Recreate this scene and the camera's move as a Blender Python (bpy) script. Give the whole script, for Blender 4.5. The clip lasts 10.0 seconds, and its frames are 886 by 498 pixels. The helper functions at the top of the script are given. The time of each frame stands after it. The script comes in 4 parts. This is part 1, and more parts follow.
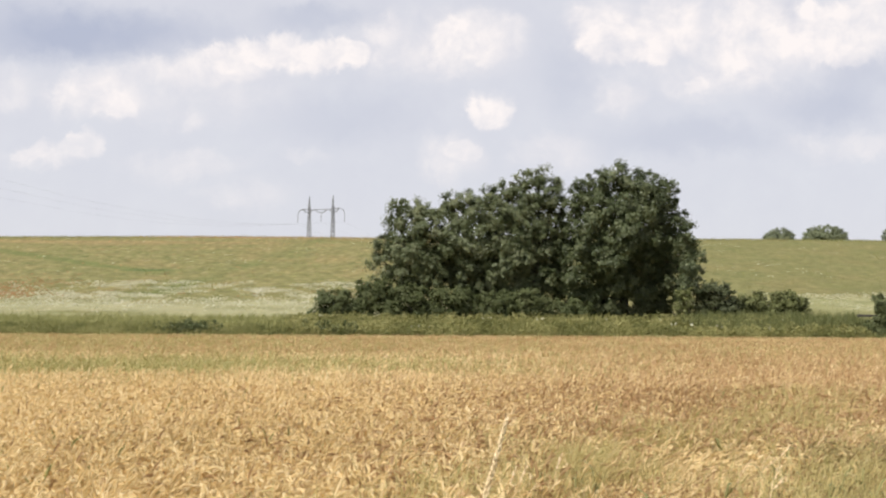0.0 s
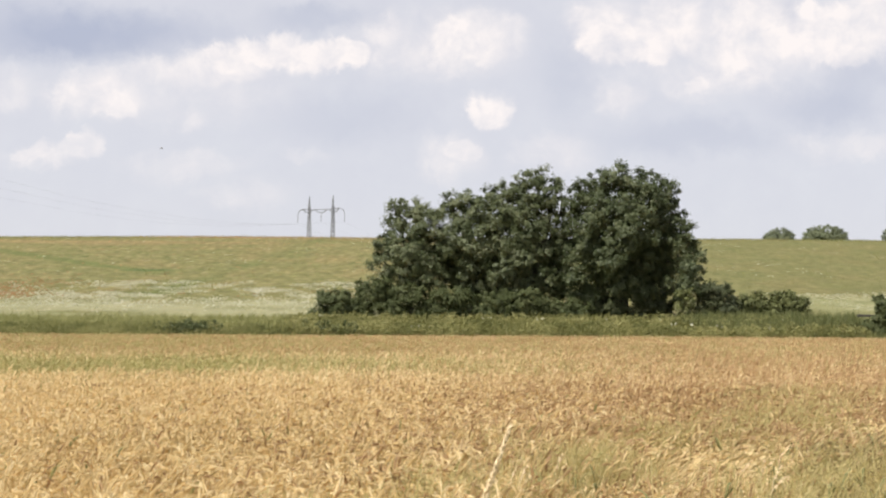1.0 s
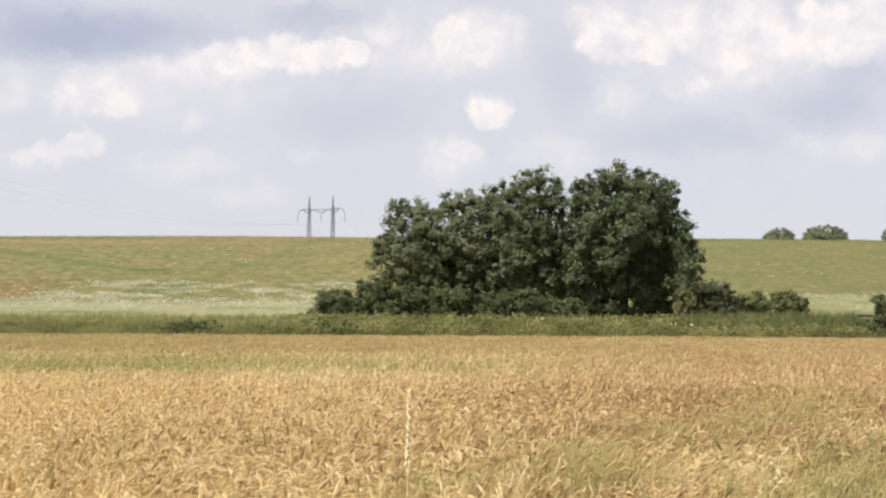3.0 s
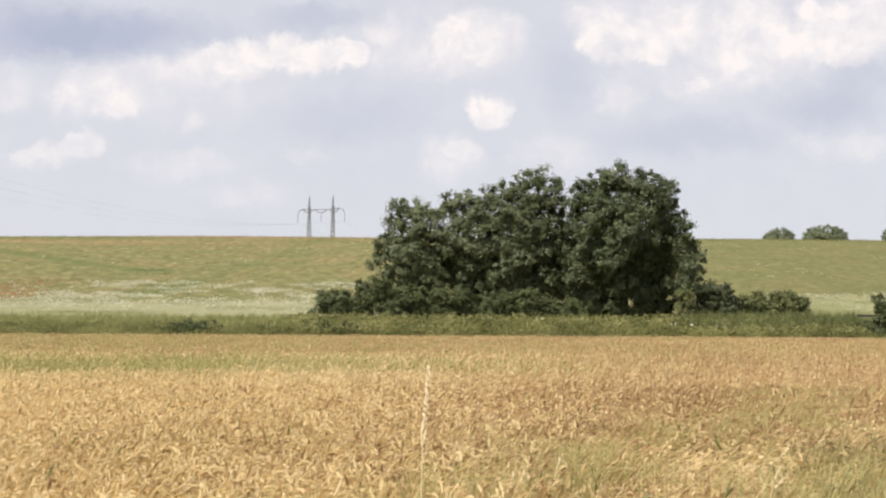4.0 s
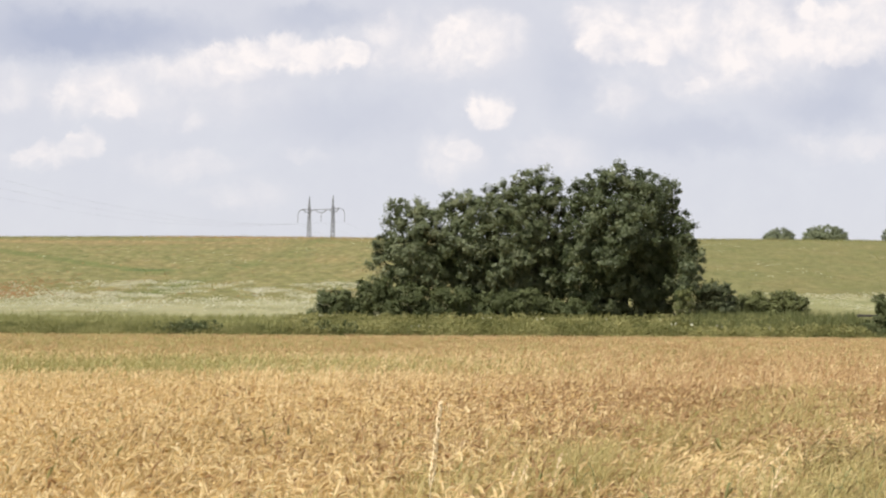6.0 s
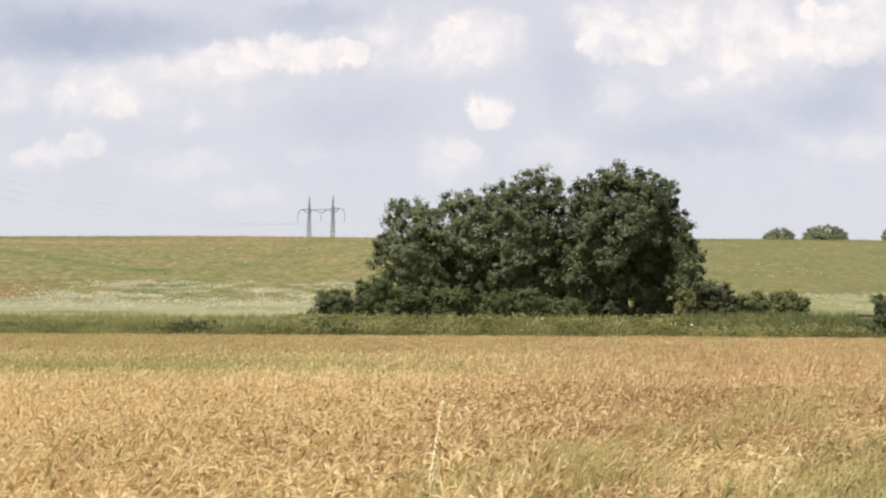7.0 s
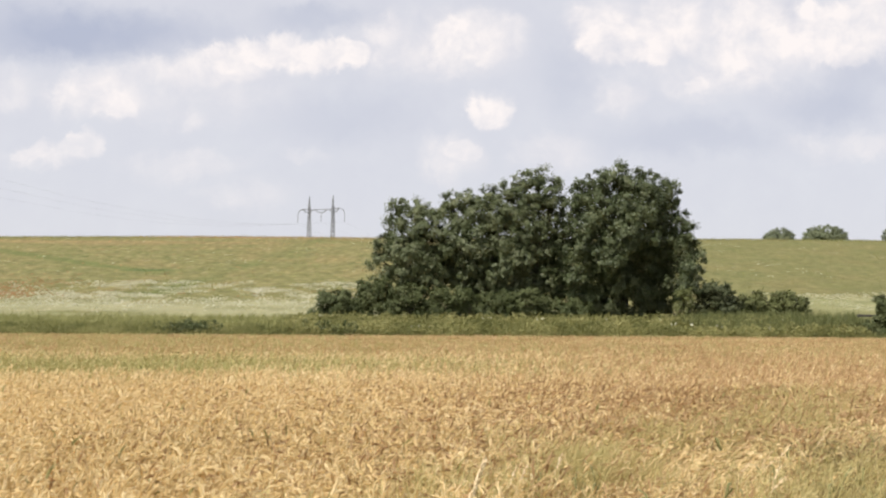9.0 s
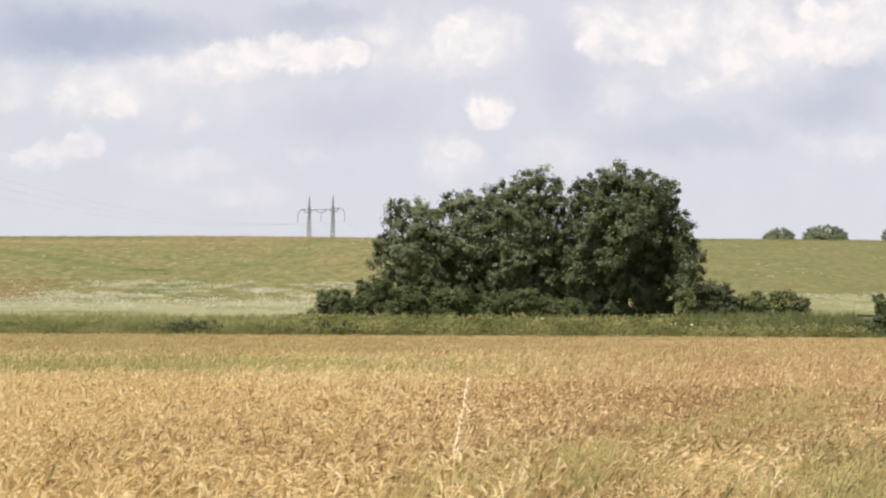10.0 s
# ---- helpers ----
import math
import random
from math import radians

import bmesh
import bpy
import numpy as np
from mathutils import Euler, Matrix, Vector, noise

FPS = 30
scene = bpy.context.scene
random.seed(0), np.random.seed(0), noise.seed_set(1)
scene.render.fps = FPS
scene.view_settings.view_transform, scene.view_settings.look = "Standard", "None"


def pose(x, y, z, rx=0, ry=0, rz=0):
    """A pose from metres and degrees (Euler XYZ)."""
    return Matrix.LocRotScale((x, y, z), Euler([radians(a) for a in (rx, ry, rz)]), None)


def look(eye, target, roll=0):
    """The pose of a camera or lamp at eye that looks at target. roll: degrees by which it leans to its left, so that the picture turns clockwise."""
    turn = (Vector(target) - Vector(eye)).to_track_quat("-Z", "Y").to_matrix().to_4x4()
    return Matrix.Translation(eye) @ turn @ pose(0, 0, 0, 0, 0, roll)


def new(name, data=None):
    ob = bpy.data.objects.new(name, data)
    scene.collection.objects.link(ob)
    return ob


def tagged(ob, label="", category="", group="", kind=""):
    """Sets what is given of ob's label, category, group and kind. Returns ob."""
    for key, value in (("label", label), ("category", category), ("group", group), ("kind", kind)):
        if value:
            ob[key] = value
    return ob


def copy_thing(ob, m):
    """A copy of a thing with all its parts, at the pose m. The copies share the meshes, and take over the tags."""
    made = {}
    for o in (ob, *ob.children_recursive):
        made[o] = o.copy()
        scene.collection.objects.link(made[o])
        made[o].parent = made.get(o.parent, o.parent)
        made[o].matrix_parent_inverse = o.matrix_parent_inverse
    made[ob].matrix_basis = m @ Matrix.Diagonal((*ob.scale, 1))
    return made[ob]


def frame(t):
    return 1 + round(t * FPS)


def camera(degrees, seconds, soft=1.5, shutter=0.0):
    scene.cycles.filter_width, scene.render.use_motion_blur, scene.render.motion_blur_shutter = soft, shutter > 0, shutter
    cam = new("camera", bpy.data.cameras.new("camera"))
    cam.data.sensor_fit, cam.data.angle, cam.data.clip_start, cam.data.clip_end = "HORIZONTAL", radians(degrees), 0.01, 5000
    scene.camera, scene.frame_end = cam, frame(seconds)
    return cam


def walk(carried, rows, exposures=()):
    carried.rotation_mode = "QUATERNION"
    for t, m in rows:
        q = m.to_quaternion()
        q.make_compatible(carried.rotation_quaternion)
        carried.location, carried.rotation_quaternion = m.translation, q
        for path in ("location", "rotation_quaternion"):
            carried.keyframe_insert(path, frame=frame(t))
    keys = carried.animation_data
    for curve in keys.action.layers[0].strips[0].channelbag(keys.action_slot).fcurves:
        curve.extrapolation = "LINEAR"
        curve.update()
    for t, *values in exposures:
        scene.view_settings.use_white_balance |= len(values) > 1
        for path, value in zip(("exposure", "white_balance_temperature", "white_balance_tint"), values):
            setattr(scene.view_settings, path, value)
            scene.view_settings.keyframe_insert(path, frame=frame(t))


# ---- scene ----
# ================= camera: it stands still on the bank beside the field =================
EYE = Vector((0.0, 0.0, 2.25))
PITCH = math.atan(117 / 2154)
cam = camera(40.0, 10.0, soft=2.2)
ROLL = radians(0.3)
STAND = look(EYE, EYE + Vector((0, 100, 100 * math.tan(PITCH))), 0.3)
walk(cam, [(0.0, STAND), (10.0, STAND)], exposures=[(0.0, 0.0), (10.0, 0.0)])


def sight(px, py, dist):
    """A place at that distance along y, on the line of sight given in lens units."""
    a, b = (px - 784) / 2154, (441 - py) / 2154
    a, b = a * math.cos(ROLL) - b * math.sin(ROLL), b * math.cos(ROLL) + a * math.sin(ROLL)
    y = math.cos(PITCH) - b * math.sin(PITCH)
    z = math.sin(PITCH) + b * math.cos(PITCH)
    return Vector((a / y * dist, dist, EYE.z + z / y * dist))


# ================= sky and sun =================
SUN_TO = Vector((-0.72, -0.66, 1.30)).normalized()
sun_data = bpy.data.lights.new("sun", "SUN")
sun_data.energy, sun_data.angle, sun_data.color = 5.0, radians(0.6), (1.0, 0.95, 0.86)
sun = new("sun", sun_data)
sun.matrix_world = look(SUN_TO * 200, (0, 0, 0))

# clouds: azimuth and height on the lens, half width, half height, weight; a sixth number marks a crisp edge
WEST_CLOUDS = [(490, 84, 85, 36, 1, 1), (595, 98, 56, 34, 1, 1), (545, 100, 60, 34, 0.9), (300, 160, 260, 60, 0.3), (420, 108, 70, 34, 0.8), (320, 128, 95, 28, 0.7),
    (165, 165, 90, 46, 0.75), (80, 275, 70, 26, 0.6), (20, 155, 40, 40, 0.5), (540, 277, 44, 14, 0.25), (345, 205, 26, 22, 0.4), (330, 292, 120, 30, 0.35),
    (430, 350, 90, 30, 0.3)]
MIDDLE_CLOUDS = [(690, 72, 46, 44, 0.6), (830, 75, 90, 52, 0.9), (895, 62, 44, 38, 0.8), (770, 75, 170, 70, 0.45), (798, 284, 58, 44, 0.6), (980, 270, 80, 40, 0.35)]
EAST_CLOUDS = [(1300, 60, 300, 110, 0.6), (1110, 70, 90, 52, 0.8, 1), (1060, 30, 60, 40, 0.7), (1190, 40, 70, 60, 0.8), (1330, 70, 80, 95, 0.9), (1225, 158, 60, 32, 0.4),
    (1470, 58, 90, 60, 1, 1), (1545, 40, 60, 66, 1), (1092, 168, 46, 34, 0.5), (1500, 100, 50, 30, 0.6, 1), (1500, 255, 120, 26, 0.4)]
WEST_TUFTS = [(150, 260, 44, 32, 0.6, 1), (866, 200, 44, 34, 0.9, 1), (864, 190, 40, 30, 0.8), (800, 58, 40, 32, 0.7, 1), (852, 88, 42, 30, 0.7, 1), (452, 76, 30, 22, 0.9, 1), (628, 92, 26, 24, 0.9, 1),
    (395, 104, 34, 24, 0.7, 1), (205, 180, 44, 26, 0.5, 1), (118, 160, 36, 26, 0.55, 1), (815, 270, 28, 22, 0.5, 1), (60, 268, 40, 18, 0.5, 1)]
EAST_TUFTS = [(1060, 78, 32, 26, 0.7, 1), (1152, 92, 36, 30, 0.8, 1), (1206, 58, 30, 30, 0.7, 1), (1300, 44, 44, 40, 0.7, 1), (1395, 62, 34, 44, 0.7, 1), (1440, 32, 44, 30, 0.9, 1),
    (1338, 122, 36, 28, 0.6, 1), (1235, 150, 28, 20, 0.6, 1)]
CLOUDS = WEST_CLOUDS + MIDDLE_CLOUDS + EAST_CLOUDS + WEST_TUFTS + EAST_TUFTS
SHADES = [(170, 60, 260, 56, 1.0), (40, 30, 170, 70, .6), (1460, 185, 120, 45, .6), (1230, 245, 200, 40, .4),
          (1010, 110, 90, 90, .25), (560, 30, 120, 30, .5), (1530, 130, 90, 40, .5), (1392, 24, 22, 40, .5), (1005, 150, 40, 100, .15), (620, 210, 160, 60, .3)]

# grey hollows between the heaped clouds
HOLLOWS = [(1198, 99, 44, 34, .8), (1113, 132, 56, 24, .8), (1270, 40, 40, 34, .7), (1402, 26, 22, 30, .8), (1440, 150, 100, 44, .9), (981, 80, 56, 100, .9),
           (902, 100, 34, 28, .7), (1340, 165, 60, 24, .5), (720, 40, 26, 60, .5), (1540, 110, 40, 30, .5)]

world = bpy.data.worlds.new("sky")
scene.world = world
world.use_nodes = True
wt = world.node_tree
wt.nodes.clear()


def wnode(kind, **kw):
    n = wt.nodes.new(kind)
    for k, v in kw.items():
        if k == "operation":
            n.operation = v
        elif k == "blend":
            n.blend_type = v
    return n


def wmath(op, a, b=None, c=None):
    n = wnode("ShaderNodeMath", operation=op)
    for i, s in enumerate((a, b, c)):
        if s is None:
            continue
        if isinstance(s, (int, float)):
            n.inputs[i].default_value = s
        else:
            wt.links.new(s, n.inputs[i])
    return n.outputs[0]


def build_sky():
    L = wt.links.new
    tc = wnode("ShaderNodeTexCoord")
    sep = wnode("ShaderNodeSeparateXYZ")
    L(tc.outputs["Generated"], sep.inputs[0])
    yy = wmath("MAXIMUM", sep.outputs[1], 0.3)
    u, v = wmath("DIVIDE", sep.outputs[0], yy), wmath("DIVIDE", sep.outputs[2], yy)
    uv = wnode("ShaderNodeCombineXYZ")
    L(u, uv.inputs[0]), L(v, uv.inputs[1])

    def warp(vec, scale, amp, detail):
        n = wnode("ShaderNodeTexNoise")
        n.inputs["Scale"].default_value, n.inputs["Detail"].default_value = scale, detail
        n.inputs["Roughness"].default_value = 0.6
        L(vec, n.inputs["Vector"])
        s = wnode("ShaderNodeVectorMath", operation="SUBTRACT")
        L(n.outputs["Color"], s.inputs[0])
        s.inputs[1].default_value = (.5, .5, .5)
        m = wnode("ShaderNodeVectorMath", operation="MULTIPLY_ADD")
        L(s.outputs[0], m.inputs[0])
        m.inputs[1].default_value = (amp, amp, 0)
        L(vec, m.inputs[2])
        return m.outputs[0], n.outputs[0]

    w1, n1 = warp(uv.outputs[0], 14, 0.028, 3)
    w2, n2 = warp(w1, 48, 0.028, 8)

    def mask(blobs, lo, hi):
        out = None
        for px, py, rx, ry, weight, *edge in blobs:
            d = sight(px, py, 1.0) - EYE
            mp = wnode("ShaderNodeMapping")
            L(w2, mp.inputs["Vector"])
            sx, sy = 2154 / rx, 2154 / ry
            mp.inputs["Scale"].default_value = (sx, sy, 1)
            mp.inputs["Location"].default_value = (-d.x * sx, -d.z * sy, 0)
            ln = wnode("ShaderNodeVectorMath", operation="LENGTH")
            L(mp.outputs[0], ln.inputs[0])
            mr = wnode("ShaderNodeMapRange")
            mr.interpolation_type = "SMOOTHSTEP"
            L(ln.outputs["Value"], mr.inputs[0])
            for i, val in enumerate((1.08, 0.66, 0.0, weight) if edge else (lo, hi, 0.0, .84 * weight)):
                mr.inputs[i + 1].default_value = val
            left = wmath("SUBTRACT", 1.0, mr.outputs[0])
            out = left if out is None else wmath("MULTIPLY", out, left)
        return wmath("SUBTRACT", 1.0, out)

    bright, shade, hollow = mask(CLOUDS, 1.3, 0.3), mask(SHADES, 1.3, 0.15), mask(HOLLOWS, 1.25, 0.2)
    bright = wmath("MULTIPLY", bright, wmath("MULTIPLY_ADD", hollow, -0.62, 1.0))
    # billows inside the clouds
    heap = wnode("ShaderNodeTexNoise")
    heap.inputs["Scale"].default_value, heap.inputs["Detail"].default_value = 32, 5
    heap.inputs["Roughness"].default_value = 0.55
    L(w1, heap.inputs["Vector"])
    swell = wnode("ShaderNodeMapRange")
    L(heap.outputs[0], swell.inputs[0])
    for i, val in enumerate((.34, .62, .62, 1.38)):
        swell.inputs[i + 1].default_value = val
    bright = wmath("MULTIPLY", bright, swell.outputs[0])
    # the rest of the sky: soft broken cloud of the same kind
    far = wnode("ShaderNodeTexNoise")
    far.inputs["Scale"].default_value, far.inputs["Detail"].default_value = 3.2, 6
    L(tc.outputs["Generated"], far.inputs["Vector"])
    sky = wnode("ShaderNodeTexSky")
    sky.sky_type, sky.sun_disc = "NISHITA", False
    sky.sun_elevation = math.asin(SUN_TO.z)
    sky.sun_rotation = math.atan2(SUN_TO.x, SUN_TO.y)
    clear = wnode("ShaderNodeVectorMath", operation="SCALE")
    L(sky.outputs[0], clear.inputs[0])
    clear.inputs["Scale"].default_value = 0.09

    def mix(fac, a, b):
        n = wnode("ShaderNodeMix")
        n.data_type = "RGBA"
        for s, k in ((fac, 0), (a, 6), (b, 7)):
            if isinstance(s, (int, float)):
                n.inputs[k].default_value = s
            elif isinstance(s, tuple):
                n.inputs[k].default_value = (*s, 1)
            else:
                L(s, n.inputs[k])
        return n.outputs[2]

    haze = mix(wmath("MULTIPLY_ADD", far.outputs[0], 0.9, -0.1), (.70, .702, .783), (.80, .795, .855))
    haze = mix(wmath("MULTIPLY", wmath("MULTIPLY", n1, n2), 0.9), haze, (.85, .855, .89))
    col = mix(0.88, clear.outputs[0], haze)
    col = mix(wmath("MULTIPLY", shade, wmath("ADD", n1, 0.55)), col, (.48, .52, .65))
    col = mix(wmath("MULTIPLY", bright, wmath("MULTIPLY_ADD", n2, 1.7, -0.06)), col, (.99, .928, .915))
    bg, out = wnode("ShaderNodeBackground"), wnode("ShaderNodeOutputWorld")
    L(col, bg.inputs[0])
    bg.inputs[1].default_value = 1.0
    L(bg.outputs[0], out.inputs[0])


build_sky()


# ================= materials =================
def material(name, cols, scale=3.0, rough=0.8, through_light=0.0, island=True, bump=0.0, coarse=0.15, by_clump=False, sheen=0.25):
    """Two-scale variation between three colours, by piece and by place."""
    m = bpy.data.materials.new(name)
    m.use_nodes = True
    nt = m.node_tree
    bsdf, out = nt.nodes["Principled BSDF"], nt.nodes["Material Output"]
    bsdf.inputs["Roughness"].default_value = rough
    bsdf.inputs["Specular IOR Level"].default_value = sheen
    geo = nt.nodes.new("ShaderNodeNewGeometry")
    n1 = nt.nodes.new("ShaderNodeTexNoise")
    n1.inputs["Scale"].default_value, n1.inputs["Detail"].default_value = scale, 4
    n2 = nt.nodes.new("ShaderNodeTexNoise")
    n2.inputs["Scale"].default_value, n2.inputs["Detail"].default_value = coarse, 3
    for n in (n1, n2):
        nt.links.new(geo.outputs["Position"], n.inputs["Vector"])
    add = nt.nodes.new("ShaderNodeMath")
    add.operation = "MULTIPLY_ADD"
    nt.links.new(n2.outputs[0], add.inputs[0])
    add.inputs[1].default_value = 0.9
    nt.links.new(geo.outputs["Random Per Island"] if island else n1.outputs[0], add.inputs[2])
    mul = nt.nodes.new("ShaderNodeMath")
    mul.operation = "MULTIPLY_ADD"
    nt.links.new(add.outputs[0], mul.inputs[0])
    mul.inputs[1].default_value = 0.75 if island else 1.3
    mul.inputs[2].default_value = -0.2 if island else -0.75
    if by_clump:  # whole clumps differ more than single leaves
        add.inputs[1].default_value, mul.inputs[1].default_value, mul.inputs[2].default_value = 3.6, .45, -.55
    ramp = nt.nodes.new("ShaderNodeValToRGB")
    ramp.color_ramp.elements[0].color = (*cols[0], 1)
    ramp.color_ramp.elements[1].color = (*cols[-1], 1)
    if len(cols) > 2:
        ramp.color_ramp.elements.new(0.5).color = (*cols[1], 1)
    nt.links.new(mul.outputs[0], ramp.inputs[0])
    nt.links.new(ramp.outputs[0], bsdf.inputs["Base Color"])
    if bump:
        b = nt.nodes.new("ShaderNodeBump")
        b.inputs["Strength"].default_value = bump
        nt.links.new(n1.outputs[0], b.inputs["Height"])
        nt.links.new(b.outputs[0], bsdf.inputs["Normal"])
    if through_light:
        tr, mx = nt.nodes.new("ShaderNodeBsdfTranslucent"), nt.nodes.new("ShaderNodeMixShader")
        nt.links.new(ramp.outputs[0], tr.inputs[0])
        mx.inputs[0].default_value = through_light
        nt.links.new(bsdf.outputs[0], mx.inputs[1]), nt.links.new(tr.outputs[0], mx.inputs[2])
        nt.links.new(mx.outputs[0], out.inputs[0])
    return m


BARLEY = material("ripe_barley", [(.50, .382, .180), (.76, .602, .318), (.93, .805, .525)], 6, .6, .38)
# darker brown barley for the near right-hand corner
DARK_BARLEY = material("dark_barley", [(.17, .125, .055), (.31, .235, .11), (.52, .41, .21)], 6, .7, .2)
RIPE_BARLEY = material("overripe_barley", [(.28, .172, .076), (.475, .318, .16), (.70, .525, .305)], 6, .6, .34)
GREEN_BARLEY = material("unripe_barley", [(.23, .225, .078), (.36, .34, .13), (.51, .465, .21)], 6, .6, .22)
BENT_GRASS = material("bent_grass", [(.32, .275, .10), (.49, .415, .175), (.69, .59, .31)], 6, .6, .3)
DRY_GRASS = material("dry_grass", [(.80, .64, .40), (.86, .70, .46), (.92, .78, .54)], 120, .7)
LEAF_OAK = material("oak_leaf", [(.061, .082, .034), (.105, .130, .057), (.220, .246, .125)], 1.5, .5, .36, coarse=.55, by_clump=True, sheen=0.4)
# the left oaks' stronger light is put into these lighter leaf colours
LEAF_OAK_LIT = material("lit_oak_leaf", [(.080, .103, .043), (.142, .169, .078), (.285, .306, .174)], 1.5, .5, .36, coarse=.55, by_clump=True, sheen=0.4)
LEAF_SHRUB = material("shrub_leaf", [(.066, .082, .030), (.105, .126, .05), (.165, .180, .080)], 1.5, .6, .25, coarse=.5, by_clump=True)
# the bramble's own dark leaf, reused to colour shade under the large oak
LEAF_BRAMBLE_AND_SHADED = material("bramble_and_shaded_leaf", [(.050, .062, .028), (.082, .096, .044), (.13, .142, .068)], 1.5, .6, .2, coarse=.5, by_clump=True)
# distance haze is put into the leaf colour of the trees beyond the crest
LEAF_HAZED = material("hazed_leaf", [(.12, .145, .075), (.175, .20, .11), (.24, .26, .155)], 1.0, .6, .2, coarse=.3)
BARK = material("bark", [(.035, .031, .025), (.06, .053, .043), (.10, .088, .072)], 8, .9, 0, False, .5)
WEED = material("weed_leaf", [(.125, .14, .046), (.29, .285, .108), (.52, .485, .225)], 2, .6, .4, coarse=.4, by_clump=True)
FLOWER = material("white_flower", [(.52, .52, .37), (.64, .62, .47), (.78, .75, .62)], 5, .7, .2)
POPPY = material("poppy_petal", [(.38, .17, .08), (.45, .21, .105), (.52, .27, .14)], 5, .6, .2)
EDGE = material("edge_grass", [(.20, .21, .075), (.32, .32, .125), (.46, .44, .21)], 2, .6, .3, coarse=.3)
RANK = material("rank_grass", [(.098, .115, .040), (.150, .166, .062), (.225, .235, .098)], 2, .6, .25, coarse=.3)
LEAF_LIGHT = material("blossoming_leaf", [(.10, .125, .038), (.18, .20, .07), (.36, .34, .20)], 1.5, .6, .25, coarse=.5)
GREEN_STEM = material("green_stem", [(.115, .125, .042), (.20, .20, .075), (.33, .32, .14)], 8, .6, .3)
STEEL = material("galvanised_steel", [(.15, .155, .165), (.20, .205, .215), (.26, .265, .275)], 2, .5, 0, False)
WIRE = material("aluminium_wire", [(.30, .31, .33), (.36, .37, .39)], 2, .5, 0, False)
GLASSY = material("insulator_glaze", [(.14, .13, .13), (.2, .19, .18)], 2, .3, 0, False)
RAIL = material("weathered_rail", [(.03, .03, .028), (.06, .055, .05), (.09, .085, .08)], 6, .8, 0, False, .3)
CHITIN = material("insect_body", [(.12, .115, .11), (.18, .17, .16)], 300, .4, 0, False)
WINGS = material("insect_wing", [(.25, .24, .22), (.35, .34, .32)], 300, .4, .5, False)


def ground_material(name, blades):
    """The field soil and the hill's sward; with blades, the standing grass of that sward."""
    m = bpy.data.materials.new(name)
    m.use_nodes = True
    nt = m.node_tree
    L = nt.links.new
    bsdf = nt.nodes["Principled BSDF"]
    bsdf.inputs["Roughness"].default_value = 0.95
    bsdf.inputs["Specular IOR Level"].default_value = 0.1
    geo = nt.nodes.new("ShaderNodeNewGeometry")
    sep = nt.nodes.new("ShaderNodeSeparateXYZ")
    L(geo.outputs["Position"], sep.inputs[0])

    def noise_of(scale, stretch=(1, 1, 1), detail=4):
        mp, n = nt.nodes.new("ShaderNodeMapping"), nt.nodes.new("ShaderNodeTexNoise")
        mp.inputs["Scale"].default_value = stretch
        L(geo.outputs["Position"], mp.inputs["Vector"]), L(mp.outputs[0], n.inputs["Vector"])
        n.inputs["Scale"].default_value, n.inputs["Detail"].default_value = scale, detail
        return n.outputs[0]

    def ramp_of(fac, cols):
        r = nt.nodes.new("ShaderNodeValToRGB")
        e = r.color_ramp.elements
        e[0].position, e[1].position = 0.3, 0.7
        e[0].color, e[1].color = (*cols[0], 1), (*cols[-1], 1)
        if len(cols) > 2:
            e.new(0.5).color = (*cols[1], 1)
        L(fac, r.inputs[0])
        return r.outputs[0]

    def step(sock, a, b):
        mr = nt.nodes.new("ShaderNodeMapRange")
        mr.interpolation_type = "SMOOTHSTEP"
        L(sock, mr.inputs[0])
        mr.inputs[1].default_value, mr.inputs[2].default_value = a, b
        return mr.outputs[0]

    def mix(fac, a, b):
        n = nt.nodes.new("ShaderNodeMix")
        n.data_type = "RGBA"
        for s, k in ((fac, 0), (a, 6), (b, 7)):
            if isinstance(s, float):
                n.inputs[k].default_value = s
            elif isinstance(s, tuple):
                n.inputs[k].default_value = (*s, 1)
            else:
                L(s, n.inputs[k])
        return n.outputs[2]

    def gauss(sock, mid, half):
        n = nt.nodes.new("ShaderNodeMath")
        n.operation = "SUBTRACT"
        L(sock, n.inputs[0])
        n.inputs[1].default_value = mid
        a = nt.nodes.new("ShaderNodeMath")
        a.operation = "ABSOLUTE"
        L(n.outputs[0], a.inputs[0])
        return step(a.outputs[0], half, half * .2)

    def times(a, c):
        n = nt.nodes.new("ShaderNodeMath")
        n.operation = "MULTIPLY"
        for k, s in enumerate((a, c)):
            if isinstance(s, float):
                n.inputs[k].default_value = s
            else:
                L(s, n.inputs[k])
        return n.outputs[0]

    field = ramp_of(noise_of(2.5), [(.20, .13, .06), (.33, .22, .10), (.46, .33, .15)])
    meadow = ramp_of(noise_of(0.085, (1.5, .8, 1), 6), [(.108, .124, .040), (.162, .150, .058), (.242, .176, .078)])
    fine = ramp_of(noise_of(0.9, (1, .5, 1), 7), [(.100, .112, .038), (.168, .156, .062), (.30, .255, .13)])
    meadow = mix(0.6, meadow, fine)
    # rusty sward along the crest, greener wheel tracks, pale mayweed ground below
    meadow = mix(times(step(sep.outputs[1], 225, 296), times(times(step(noise_of(.06, (.3, 1, 1)), .45, .65), .7), step(sep.outputs[0], 25, -10))), meadow, (.30, .19, .10))
    def line(slope):
        n = nt.nodes.new("ShaderNodeMath")
        n.operation = "MULTIPLY_ADD"
        L(sep.outputs[0], n.inputs[0])
        n.inputs[1].default_value = slope
        L(sep.outputs[1], n.inputs[2])
        return n.outputs[0]

